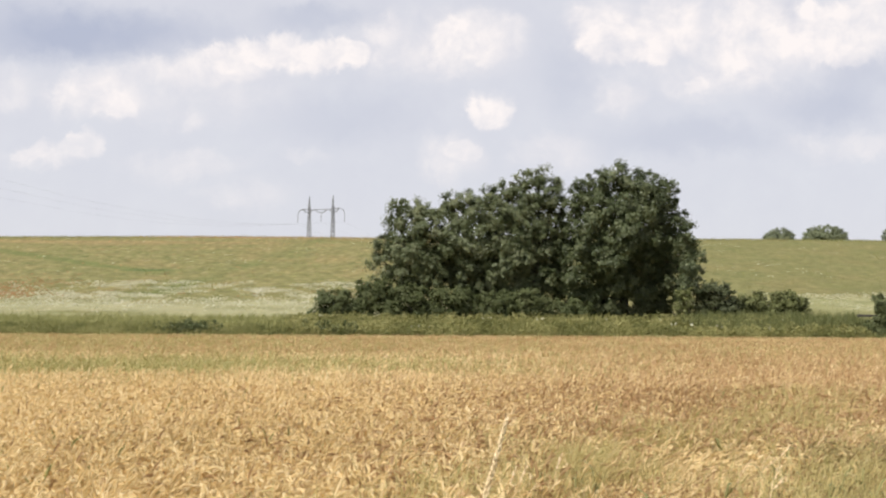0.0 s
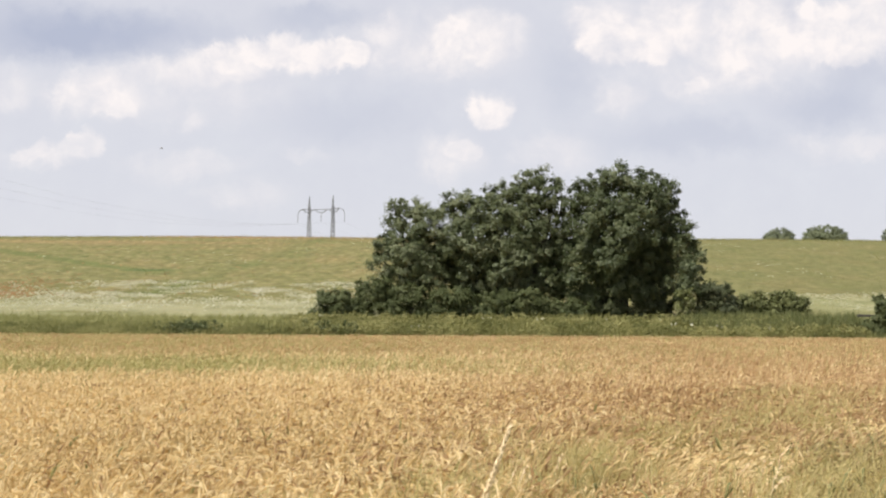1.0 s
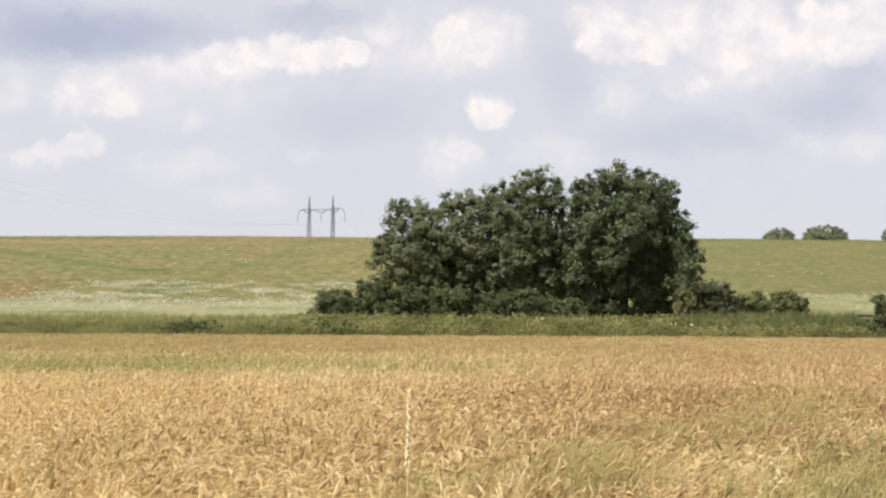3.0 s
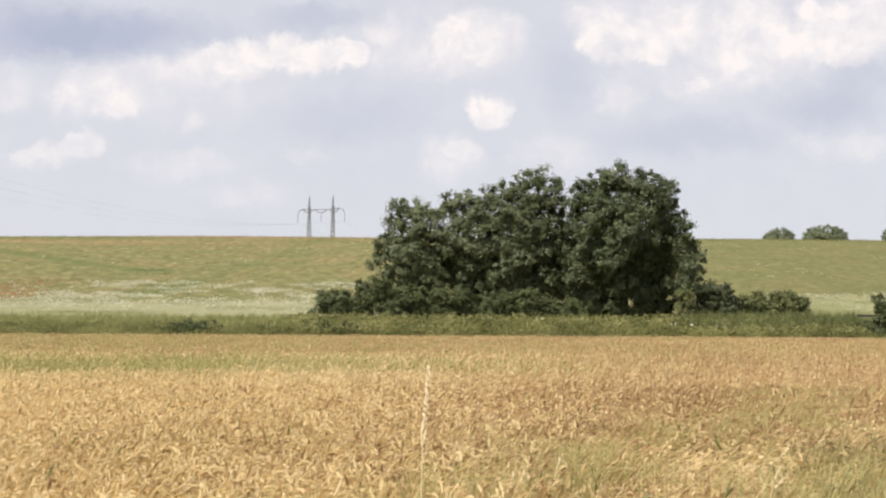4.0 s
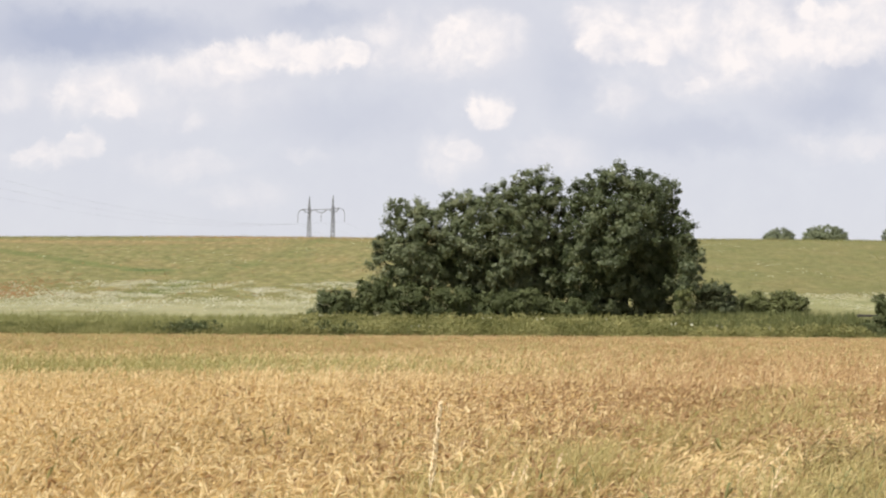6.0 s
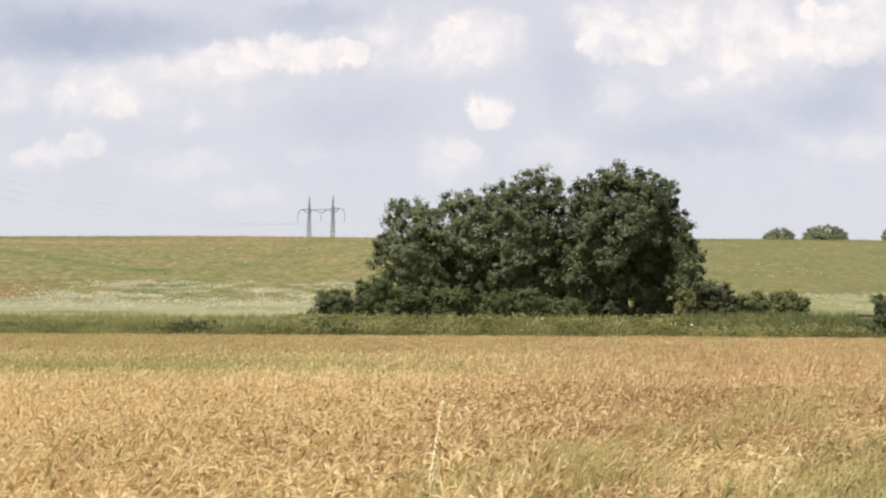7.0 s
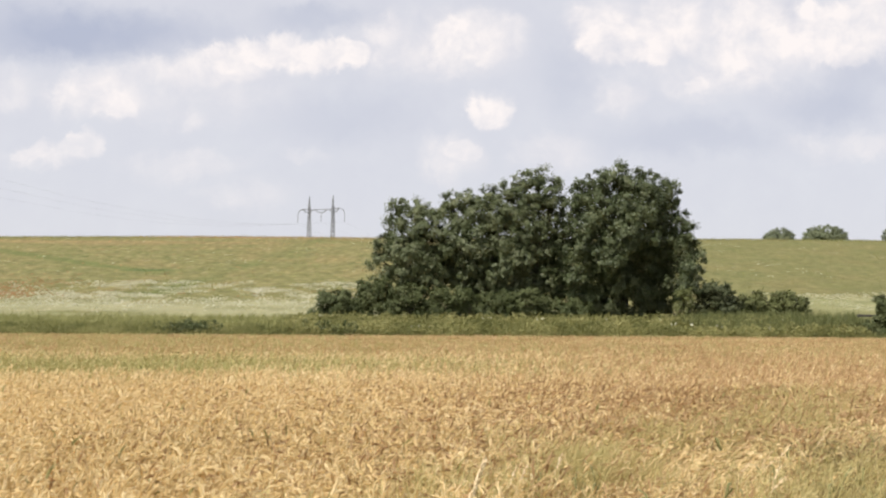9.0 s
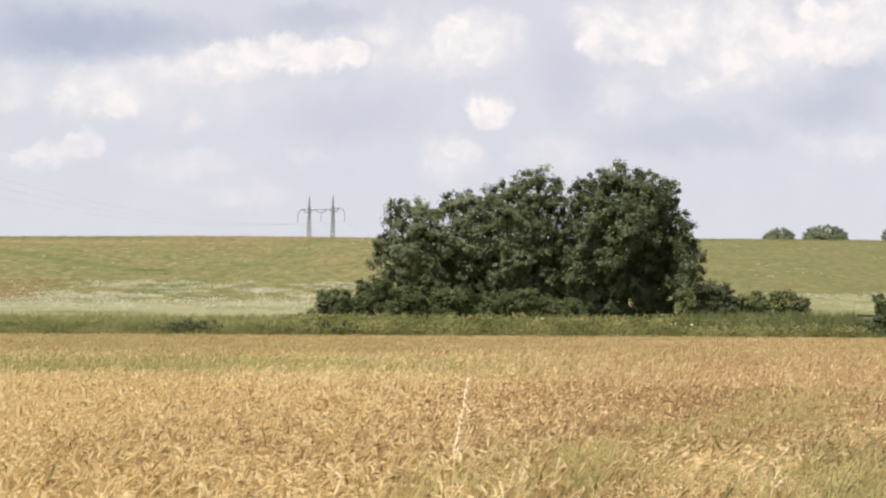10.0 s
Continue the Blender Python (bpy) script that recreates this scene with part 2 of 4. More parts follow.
    wander = step(noise_of(.08, (1, .5, 1)), .3, .6)
    meadow = mix(times(times(gauss(line(-22.0), 900, 62.0), wander), .5), meadow, (.10, .125, .04))
    meadow = mix(times(times(gauss(line(1.2), 131, 6.0), step(sep.outputs[0], -36, -46)), .7), meadow, (.11, .13, .042))
    meadow = mix(times(times(gauss(sep.outputs[1], 187, 4.0), gauss(sep.outputs[0], -45, 6.0)), .9), meadow, (.085, .115, .038))
    mottle = nt.nodes.new("ShaderNodeHueSaturation")
    span = nt.nodes.new("ShaderNodeMapRange")
    L(noise_of(.42, (1.7, .8, 1), 7), span.inputs[0])
    for k, val in enumerate((.32, .68, .74, 1.24)):
        span.inputs[k + 1].default_value = val
    L(span.outputs[0], mottle.inputs["Value"])
    L(meadow, mottle.inputs["Color"])
    meadow = mottle.outputs[0]
    meadow = mix(times(step(sep.outputs[0], 5, 45), .4), meadow, (.128, .130, .050))
    pale = times(gauss(sep.outputs[1], 118, 22.0), step(noise_of(.12, (.5, 1.5, 1)), .25, .6))
    meadow = mix(times(times(pale, .6), step(sep.outputs[0], 30, -15)), meadow, (.34, .33, .205))
    pale_east = times(gauss(sep.outputs[1], 130, 24.0), step(noise_of(.16, (.5, 1.2, 1)), .25, .55))
    meadow = mix(times(times(pale_east, .38), step(sep.outputs[0], 33, 40)), meadow, (.36, .36, .20))
    if blades:
        hsv = nt.nodes.new("ShaderNodeHueSaturation")
        L(meadow, hsv.inputs["Color"])
        mr = nt.nodes.new("ShaderNodeMapRange")
        L(geo.outputs["Random Per Island"], mr.inputs[0])
        mr.inputs[3].default_value, mr.inputs[4].default_value = 1.3, 2.1
        L(mr.outputs[0], hsv.inputs["Value"])
        L(hsv.outputs[0], bsdf.inputs["Base Color"])
        tr, mx = nt.nodes.new("ShaderNodeBsdfTranslucent"), nt.nodes.new("ShaderNodeMixShader")
        L(hsv.outputs[0], tr.inputs[0])
        mx.inputs[0].default_value = .4
        L(bsdf.outputs[0], mx.inputs[1]), L(tr.outputs[0], mx.inputs[2])
        L(mx.outputs[0], nt.nodes["Material Output"].inputs[0])
        return m
    col = mix(step(sep.outputs[1], 95.0, 96.5), field, meadow)
    col = mix(step(sep.outputs[1], 5.5, 4.5), col, fine)
    L(col, bsdf.inputs["Base Color"])
    b = nt.nodes.new("ShaderNodeBump")
    b.inputs["Strength"].default_value, b.inputs["Distance"].default_value = 0.5, 0.3
    L(noise_of(1.2, (1, 1, 1), 6), b.inputs["Height"])
    L(b.outputs[0], bsdf.inputs["Normal"])
    return m


GROUND = ground_material("ground", False)
MEADOW = ground_material("meadow_blade", True)


# ================= builders =================
def mesh_of(name, verts, faces, mat):
    me = bpy.data.meshes.new(name)
    me.from_pydata([tuple(v) for v in verts], [], faces)
    me.materials.append(mat)
    me.update()
    return me


def tri_mesh(name, verts, tris, mats, index=None):
    """A mesh from arrays of corners and triangles."""
    me = bpy.data.meshes.new(name)
    n = len(tris)
    me.vertices.add(len(verts))
    me.vertices.foreach_set("co", np.ascontiguousarray(verts, dtype=np.float32).ravel())
    me.loops.add(3 * n)
    me.loops.foreach_set("vertex_index", np.ascontiguousarray(tris, dtype=np.int32).ravel())
    me.polygons.add(n)
    me.polygons.foreach_set("loop_start", np.arange(0, 3 * n, 3, dtype=np.int32))
    for mt in mats:
        me.materials.append(mt)
    if index is not None:
        me.polygons.foreach_set("material_index", np.ascontiguousarray(index, dtype=np.int32))
    me.update()
    me.validate()
    return me


def part(name, bm, mat, parent, label=""):
    me = bpy.data.meshes.new(name)
    bm.to_mesh(me)
    bm.free()
    me.materials.append(mat)
    ob = new(name, me)
    ob.parent = parent
    return tagged(ob, label)


def beam(bm, p, q, w, d=None):
    """A square bar from p to q."""
    p, q = Vector(p), Vector(q)
    ax = (q - p).normalized()
    side = ax.cross(Vector((0, 0, 1)) if abs(ax.z) < .9 else Vector((1, 0, 0))).normalized()
    up = side.cross(ax)
    a, b = side * w / 2, up * (d or w) / 2
    vs = [bm.verts.new(c) for e in (p, q) for c in (e - a - b, e + a - b, e + a + b, e - a + b)]
    for f in ((0, 3, 2, 1), (4, 5, 6, 7), (0, 1, 5, 4), (1, 2, 6, 5), (2, 3, 7, 6), (3, 0, 4, 7)):
        bm.faces.new([vs[i] for i in f])


def tube(bm, pts, radii, n=6):
    rings = []
    for i, p in enumerate(pts):
        p = Vector(p)
        ax = (Vector(pts[min(i + 1, len(pts) - 1)]) - Vector(pts[max(i - 1, 0)])).normalized()
        s = ax.cross(Vector((0.3, 1, 0.1))).normalized()
        t = ax.cross(s)
        rings.append([bm.verts.new(p + (s * math.cos(k) + t * math.sin(k)) * radii[i]) for k in np.linspace(0, 2 * math.pi, n, endpoint=False)])
    for a, b in zip(rings, rings[1:]):
        for k in range(n):
            bm.faces.new((a[k], a[(k + 1) % n], b[(k + 1) % n], b[k]))
    bm.faces.new(rings[0][::-1]), bm.faces.new(rings[-1])


class Leafy:
    """Gathers ribbons and blades as triangles."""

    def __init__(self):
        self.v, self.t, self.m = [], [], []

    def ribbon(self, pts, widths, side, mat=0):
        k = len(self.v)
        for p, w in zip(pts, widths):
            p = np.asarray(p, float)
            self.v += [p - side * w / 2, p + side * w / 2]
        for i in range(len(pts) - 1):
            a = k + 2 * i
            self.t += [(a, a + 1, a + 3), (a, a + 3, a + 2)]
            self.m += [mat, mat]

    def blade(self, p, q, w, side, mat=0):
        k = len(self.v)
        p, q = np.asarray(p, float), np.asarray(q, float)
        self.v += [p - side * w / 2, p + side * w / 2, q]
        self.t.append((k, k + 1, k + 2))
        self.m.append(mat)

    def arrays(self):
        return np.array(self.v), np.array(self.t), np.array(self.m)


def unit(v):
    v = np.asarray(v, float)
    return v / np.linalg.norm(v)


def scatter(templates, pos, turn, size, lean, rng):
    """Copies of the templates at the places, turned about z and leaned; joined arrays."""
    V, T, M, base = [], [], [], 0
    pick = rng.integers(0, len(templates), len(pos))
    for k, (tv, tt, tm) in enumerate(templates):
        ids = np.nonzero(pick == k)[0]
        if not len(ids):
            continue
        c, s = np.cos(turn[ids])[:, None], np.sin(turn[ids])[:, None]
        x = (tv[None, :, 0] * c - tv[None, :, 1] * s) * size[ids][:, None]
        y = (tv[None, :, 0] * s + tv[None, :, 1] * c) * size[ids][:, None]
        z = tv[None, :, 2] * size[ids][:, None]
        x = x + lean[ids, 0][:, None] * z
        y = y + lean[ids, 1][:, None] * z
        p = np.stack([x, y, z], 2) + pos[ids][:, None, :]
        n = len(tv)
        V.append(p.reshape(-1, 3))
        T.append((tt[None] + (base + np.arange(len(ids)) * n)[:, None, None]).reshape(-1, 3))
        M.append(np.tile(tm, len(ids)))
        base += n * len(ids)
    return np.concatenate(V), np.concatenate(T), np.concatenate(M)


# ================= the ground: field, bank and hill =================
PROFILE_Y = [-3000, 2.7, 5.5, 95, 104, 112, 150, 200, 250, 296, 330, 420, 520, 900, 3000]
PROFILE_Z = [0.84, 0.84, 0.0, 0.0, 1.35, 2.25, 5.1, 10.4, 16.2, 21.05, 22.3, 22.4, 23.5, 14.0, -60.0]


def ground_z(x, y):
    x, y = np.asarray(x, float), np.asarray(y, float)
    z = sum(np.interp(y + d, PROFILE_Y, PROFILE_Z) for d in (-7, -3.5, 0, 3.5, 7)) / 5
    near = np.interp(y, PROFILE_Y, PROFILE_Z)
    z = np.where(y < 120, near, z)
    hill = np.clip((y - 110) / 190, 0, 1)
    z = z + hill * 0.25 * np.sin(x * 0.05 + 1) * np.sin(y * 0.04)
    return z


def build_ground():
    ys = np.unique(np.concatenate([np.linspace(-3000, -60, 16), np.linspace(-50, 8, 40), np.linspace(9, 94, 30), np.linspace(94, 130, 30),
                                   np.linspace(134, 350, 70), np.linspace(370, 900, 30), np.linspace(1000, 4200, 14)]))
    xs = np.unique(np.concatenate([np.linspace(-3500, -200, 14), np.linspace(-180, 180, 91), np.linspace(200, 3500, 14)]))
    X, Y = np.meshgrid(xs, ys)
    Z = ground_z(X, Y)
    nx = len(xs)
    faces = [(j * nx + i, j * nx + i + 1, (j + 1) * nx + i + 1, (j + 1) * nx + i) for j in range(len(ys) - 1) for i in range(nx - 1)]
    me = mesh_of("ground", np.stack([X.ravel(), Y.ravel(), Z.ravel()], 1), faces, GROUND)
    me.polygons.foreach_set("use_smooth", [True] * len(me.polygons))
    tagged(new("ground", me), "straw-littered field soil rising to a grassy hillside", "ground", kind="structure")


build_ground()


# ================= barley =================
def barley_near(rng, green=False):
    b = Leafy()
    h = rng.uniform(.60, .72)
    bend = rng.uniform(.03, .10)
    side = np.array([0, 1.0, 0])
    pts = [(0, 0, 0), (bend * .3, 0, h * .55), (bend, 0, h)]
    b.ribbon(pts, [.006, .006, .005], unit((.5, 1, 0)))
    nod = rng.uniform(.5, 2.1) if not green else rng.uniform(.15, .9)
    p = np.array(pts[-1], float)
    d1 = np.array([math.sin(nod * .6), rng.uniform(-.2, .2), math.cos(nod * .6)])
    d2 = np.array([math.sin(nod), rng.uniform(-.3, .3), math.cos(nod)])
    q = p + d1 * .045
    r = q + d2 * .055
    cross = unit(np.cross(d2, side) + .01)
    for s in (side, cross):
        b.ribbon([p, q, r], [.012, .030, .024], s)
    for k in range(6):
        e = unit(d2 + rng.normal(0, .18, 3) + np.array([.15, 0, -.12]))
        b.blade(q + (r - q) * (k / 6), r + e * rng.uniform(.05, .10), .012, unit(np.cross(e, rng.normal(0, 1, 3))))
    a = rng.uniform(0, 6.28)
    o = np.array([math.cos(a), math.sin(a), 0])
    z0 = rng.uniform(.3, .5)
    b.ribbon([(0, 0, z0), o * .08 + (0, 0, z0 + .07), o * .17 + (0, 0, z0 - .02)], [.008, .011, .002], np.array([-o[1], o[0], 0]))
    return b.arrays()


def barley_mid(rng):
    b = Leafy()
    h = rng.uniform(.62, .74)
    b.ribbon([(0, 0, .1), (.05, 0, h)], [.010, .008], unit((.4, 1, 0)))
    nod = rng.uniform(.4, 1.9)
    d = np.array([math.sin(nod), rng.uniform(-.3, .3), math.cos(nod)])
    p = np.array([.05, 0, h])
    q = p + unit(d + (0, 0, .5)) * .07
    b.ribbon([p, q], [.008, .021], np.array([0, 1.0, 0]))
    for k in range(3):
        e = unit(d + rng.normal(0, .22, 3))
        b.blade(q, q + e * rng.uniform(.08, .14), .014, unit(np.cross(e, rng.normal(0, 1, 3))))
    return b.arrays()


def barley_far(rng):
    b = Leafy()
    for k in range(6):
        o = rng.normal(0, .15, 3) * (1, 1, 0)
        h = rng.uniform(.6, .70)
        e = unit(rng.normal(0, .5, 3) * (1, 1, .3) + (.2, 0, .55))
        p = o + (0, 0, h - .1)
        b.blade(o + (0, 0, .3), p + (0, 0, .1), .016, unit((.5, 1, 0)))
        b.blade(p + (0, 0, .05), p + e * .17, .024, unit(np.cross(e, rng.normal(0, 1, 3))))
    return b.arrays()


WEED_Y, WEED_X = [9, 10.5, 12.6, 15.3, 18.3, 26.7], [-1.6, -.6, .8, 1.7, 4.0, 8.0]


def weed_line(x, y):
    """How far a place lies from the run of bent grass through the field."""
    return np.abs(x - np.interp(y, WEED_Y, WEED_X))


def greenness(x, y, rng):
    edge = .5 * np.sin(x * .35) + .3 * np.sin(x * .9 + 1)
    band = np.interp(y + edge, [32.4, 33.2, 42, 50], [0, 1, .9, 0]) * np.interp(x, [-30, -8, -1, 8], [1.0, .95, .5, .05])
    far = np.interp(y, [40, 47, 54, 75, 95], [.008, .3, .5, .6, .45]) * np.interp(x, [-20, 10], [1, .45])
    return rng.random(len(x)) < np.maximum(band, far)


patches = []


def barley_zone(name, y0, y1, cell, layers, density, templates, green_templates, seed, label, lowered=1.0):
    rng = np.random.default_rng(seed)
    rows = max(1, round((y1 - y0) / cell))
    step = (y1 - y0) / rows
    for j in range(rows):
        ya, yb = y0 + j * step, y0 + (j + 1) * step
        half = 0.38 * yb + 1.0
        cols = max(1, round(2 * half / cell))
        w = 2 * half / cols
        for i in range(cols):
            xa = -half + i * w
            for k in range(layers):
                n = max(4, int(density * w * step / layers))
                x, y = rng.uniform(xa - .2, xa + w + .2, n), rng.uniform(ya - .15, yb + .15, n)
                y = np.minimum(y, 95.2)
                keep = rng.random(n) < np.clip(weed_line(x, y) / 0.7 - 0.1, .45 if y0 < 26 else 1, 1)
                keep &= ~((x > 3.0 + (y - 10.5) * .25) & (y < 12.3)) | (rng.random(n) < .45)
                x, y = x[keep], y[keep]
                n = len(x)
                centre = np.array([xa + w / 2, (ya + yb) / 2, 0.0])
                pos = np.stack([x, y, ground_z(x, y)], 1) - centre
                # lodged swathes near the bent grass lean hard over
                lodged = np.exp(-((x - 2.7) / .95) ** 2 - ((y - 14.4) / 1.5) ** 2) + np.exp(-((x - 5.9) / .9) ** 2 - ((y - 16.8) / 1.4) ** 2)
                turn = rng.uniform(-math.pi, math.pi, n) * .75 + .3
                tuft = np.sin(x * 5.1 + 2 * np.sin(y * 2.3)) * np.sin(y * 4.3 + 2 * np.sin(x * 1.9))
                lean = np.stack([.06 + .16 * tuft + rng.normal(0, .10, n) + 2.1 * lodged, rng.normal(0, .10, n) + .4 * lodged], 1)
                size = rng.uniform(.86, 1.06, n) * (1 + .10 * tuft) * (1 - .25 * np.clip(lodged, 0, 1)) * lowered * np.where((x > .6 + (y - 10.5) * .4) & (x < 5.5) & (y < 13.6), .78, 1)
                tram = np.min([np.abs(y + .03 * x - c) for c in (41.0, 48.5, 62.0, 64.0)], axis=0)
                size = size * np.where(tram < .4, .7, 1)
                g = greenness(x, y, rng) | (tram < .9) & (rng.random(n) < .35)
                Vs, Ts, Ms, base = [], [], [], 0
                ripe = ~g & (rng.random(n) < np.maximum(np.interp(x / y, [-.4, -.1, .15, .4], [.03, .18, .7, .85]), np.interp(y, [42, 52], [0, .85])) * np.interp(y, [10, 16, 60], [.35, 1, 1]) * (1 - np.clip(lodged, 0, 1)))
                # the crop turns darker brown to the right, partly by bearing from the camera
                dark_crop = ~g & (rng.random(n) < np.clip((x - 2.9 - (y - 10.5) * .28) / .5, 0, .8)) & (y < 12.6) | ~g & (x / y > .30 + .04 * np.sin(y * 3)) & (y < 15.6) & (rng.random(n) < .6)
                for sel, tpl, mi in ((~g & ~ripe & ~dark_crop, templates, 0), (g, green_templates, 1), (ripe & ~dark_crop, templates, 2), (dark_crop, templates, 3)):
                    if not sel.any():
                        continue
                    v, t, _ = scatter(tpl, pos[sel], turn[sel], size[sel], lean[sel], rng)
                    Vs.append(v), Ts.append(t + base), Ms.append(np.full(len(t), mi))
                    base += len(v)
                me = tri_mesh(name, np.concatenate(Vs), np.concatenate(Ts), [BARLEY, GREEN_BARLEY, RIPE_BARLEY, DARK_BARLEY], np.concatenate(Ms))
                ob = new(name, me)
                ob.location = centre
                tagged(ob, label, "barley", "barley field", "stuff")
                patches.append((ob, k))


def build_barley():
    rng = np.random.default_rng(11)
    near = [barley_near(rng) for _ in range(10)]
    near_green = [barley_near(rng, True) for _ in range(6)]
    mid = [barley_mid(rng) for _ in range(8)]
    far = [barley_far(rng) for _ in range(8)]
    barley_zone("barley_patch", 6.0, 9.0, 3.0, 1, 25, near, near_green, 1, "ripe golden barley at the field's edge")
    barley_zone("barley_patch", 9.0, 18.0, 3.0, 3, 185, near, near_green, 2, "ripe golden barley with nodding bearded ears")
    barley_zone("barley_patch", 18.0, 27.0, 4.5, 3, 86, near, near_green, 3, "ripe golden barley with nodding bearded ears")
    barley_zone("barley_patch", 27.0, 54.0, 9.0, 2, 60, mid, mid, 4, "ripe golden barley with a greener unripe band")
    barley_zone("barley_patch", 54.0, 95.4, 20.7, 1, 14, far, far, 5, "ripe golden barley in the far part of the field")


build_barley()


def bent_grass(rng):
    b = Leafy()
    for k in range(3):
        o = rng.normal(0, .05, 3) * (1, 1, 0)
        a = rng.uniform(0, 6.28)
        d = np.array([math.cos(a), math.sin(a), 0]) * rng.uniform(.05, .25) + (.1, 0, 0)
        h = rng.uniform(.6, .95)
        b.ribbon([o, o + d * .3 + (0, 0, h * .6), o + d + (0, 0, h)], [.009, .007, .004], unit((.6, 1, 0)))
        for j in range(5):
            p = o + d * (.5 + .1 * j) + (0, 0, h * (.62 + .08 * j))
            e = unit(rng.normal(0, .5, 3) + (.3, 0, .8))
            b.blade(p, p + e * rng.uniform(.08, .16), .008, unit(np.cross(e, rng.normal(0, 1, 3))))
    a = rng.uniform(0, 6.28)
    o = np.array([math.cos(a), math.sin(a), 0])
    b.ribbon([(0, 0, 0), o * .1 + (0, 0, .35), o * .32 + (0, 0, .42)], [.012, .014, .003], np.array([-o[1], o[0], 0]))
    return b.arrays()


def build_bent_grass():
    rng = np.random.default_rng(21)
    tpl = [bent_grass(rng) for _ in range(8)]
    for ya, yb, n in ((8.6, 11.5, 700), (11.5, 14.5, 1300), (14.5, 18.0, 1400), (18.0, 27, 1500)):
        y = rng.uniform(ya, yb, n)
        x = np.interp(y, WEED_Y, WEED_X) + rng.normal(0, 1, n) * (.3 + .022 * y)
        east = rng.random(n) < .45
        x, y = np.where(east, rng.normal(3.9, .8, n) + (y - 13) * .3, x), y
        keep = (np.sin(x * 2.1 + 1) * np.sin(y * 1.3) > rng.uniform(-.7, .7, n)) & (((x - 2.7) / .9) ** 2 + ((y - 14.4) / 1.3) ** 2 > 1)
        x, y = x[keep], y[keep]
        n = len(x)
        c = np.array([x.mean(), y.mean(), 0])
        pos = np.stack([x, y, ground_z(x, y)], 1) - c
        v, t, _ = scatter(tpl, pos, rng.uniform(0, 6.28, n), rng.uniform(.75, 1.02, n), np.stack([rng.normal(.22, .15, n), rng.normal(0, .12, n)], 1), rng)
        ob = new("bent_grass", tri_mesh("bent_grass", v, t, [BENT_GRASS]))
        ob.location = c
        tagged(ob, "pale green feathery bent grass growing through the barley", "grass", "bent grass", "stuff")
        patches.append((ob, 1))


build_bent_grass()


def green_plant(rng, name, label, blades, tall, category):
    root = tagged(new(name), label, category, "green plants in the barley")
    bm = bmesh.new()
    tube(bm, [(0, 0, -.03), (.01, 0, tall * .5), (.05, 0, tall)], [.005, .004, .002], 6)
    part("stem", bm, GREEN_STEM, root)
    for i in range(blades):
        a, z = rng.uniform(0, 6.28), tall * rng.uniform(.25, .85)
        o = np.array([math.cos(a), math.sin(a), 0])
        n = rng.uniform(.16, .32)
        b = Leafy()
        s = np.array([-o[1], o[0], 0])
        b.ribbon([(.02, 0, z), o * n * .4 + (.02, 0, z + n * .55), o * n * .8 + (.03, 0, z + n * .62), o * n * 1.1 + (.04, 0, z + n * .42)], [.010, .022, .018, .003], s)
        v, t, _ = b.arrays()
        lf = new("leaf", tri_mesh("leaf", v, t, [GREEN_STEM]))
        lf.parent = root
    return root


def build_green_plants():
    rng = np.random.default_rng(77)
    kinds = [green_plant(rng, "green_weed", "upright green weed standing among the barley", 12, .86, "weed"), green_plant(rng, "green_weed", "leafy green weed half hidden in lodged barley", 16, .74, "weed")]
    spots = [(1.08, 12.0), (1.37, 12.1), (1.24, 11.7), (3.15, 12.0), (3.22, 12.3), (4.1, 14.4), (3.7, 15.3), (5.6, 16.6), (3.4, 10.9), (2.0, 11.0), (3.65, 10.5), (3.9, 11.3), (4.15, 11.9), (3.75, 11.9), (2.4, 11.2), (5.1, 15.0)]
    for i, (x, y) in enumerate(spots):
        m = pose(x, y, float(ground_z(x, y)), rng.uniform(-8, 8), rng.uniform(0, 18), rng.uniform(0, 360))
        if i < 2:
            kinds[i].matrix_world = m
        else:
            copy_thing(kinds[i % 2], m)


build_green_plants()


def build_straw_stems():
    """Single pale dry stems that stand out of the green patch."""
    rng = np.random.default_rng(78)
    root = tagged(new("straw_stem"), "pale bent dry grass stem among green grass", "grass", "pale stems in the barley")
    bm = bmesh.new()
    tube(bm, [(0, 0, -.03), (.02, 0, .45), (.09, 0, .74), (.19, .02, .86)], [.004, .0035, .003, .002], 6)
    part("stem", bm, DRY_GRASS, root)
    b = Leafy()
    for i in range(26):
        t = rng.uniform(0, 1)
        p = np.array([.09 + .10 * t, .02 * t, .74 + .12 * t])
        e = unit(rng.normal(0, .3, 3) + (.6, 0, .55))
        b.blade(p, p + e * rng.uniform(.03, .06), .010, unit(np.cross(e, rng.normal(0, 1, 3))))
    v, t, _ = b.arrays()
    head = new("seed_head", tri_mesh("seed_head", v, t, [DRY_GRASS]))
    head.parent = root
    spots = [(.50, 11.0), (.62, 11.2), (2.85, 12.1), (3.05, 12.4), (3.3, 12.9), (3.0, 11.3), (2.75, 11.0), (3.6, 13.4), (1.15, 12.1), (4.4, 14.6)]
    for i, (x, y) in enumerate(spots):
        m = pose(x, y, float(ground_z(x, y)), rng.uniform(-6, 6), rng.uniform(-12, 10), rng.uniform(-70, 70))
        if i:
            copy_thing(root, m)
        else:
            root.matrix_world = m


build_straw_stems()


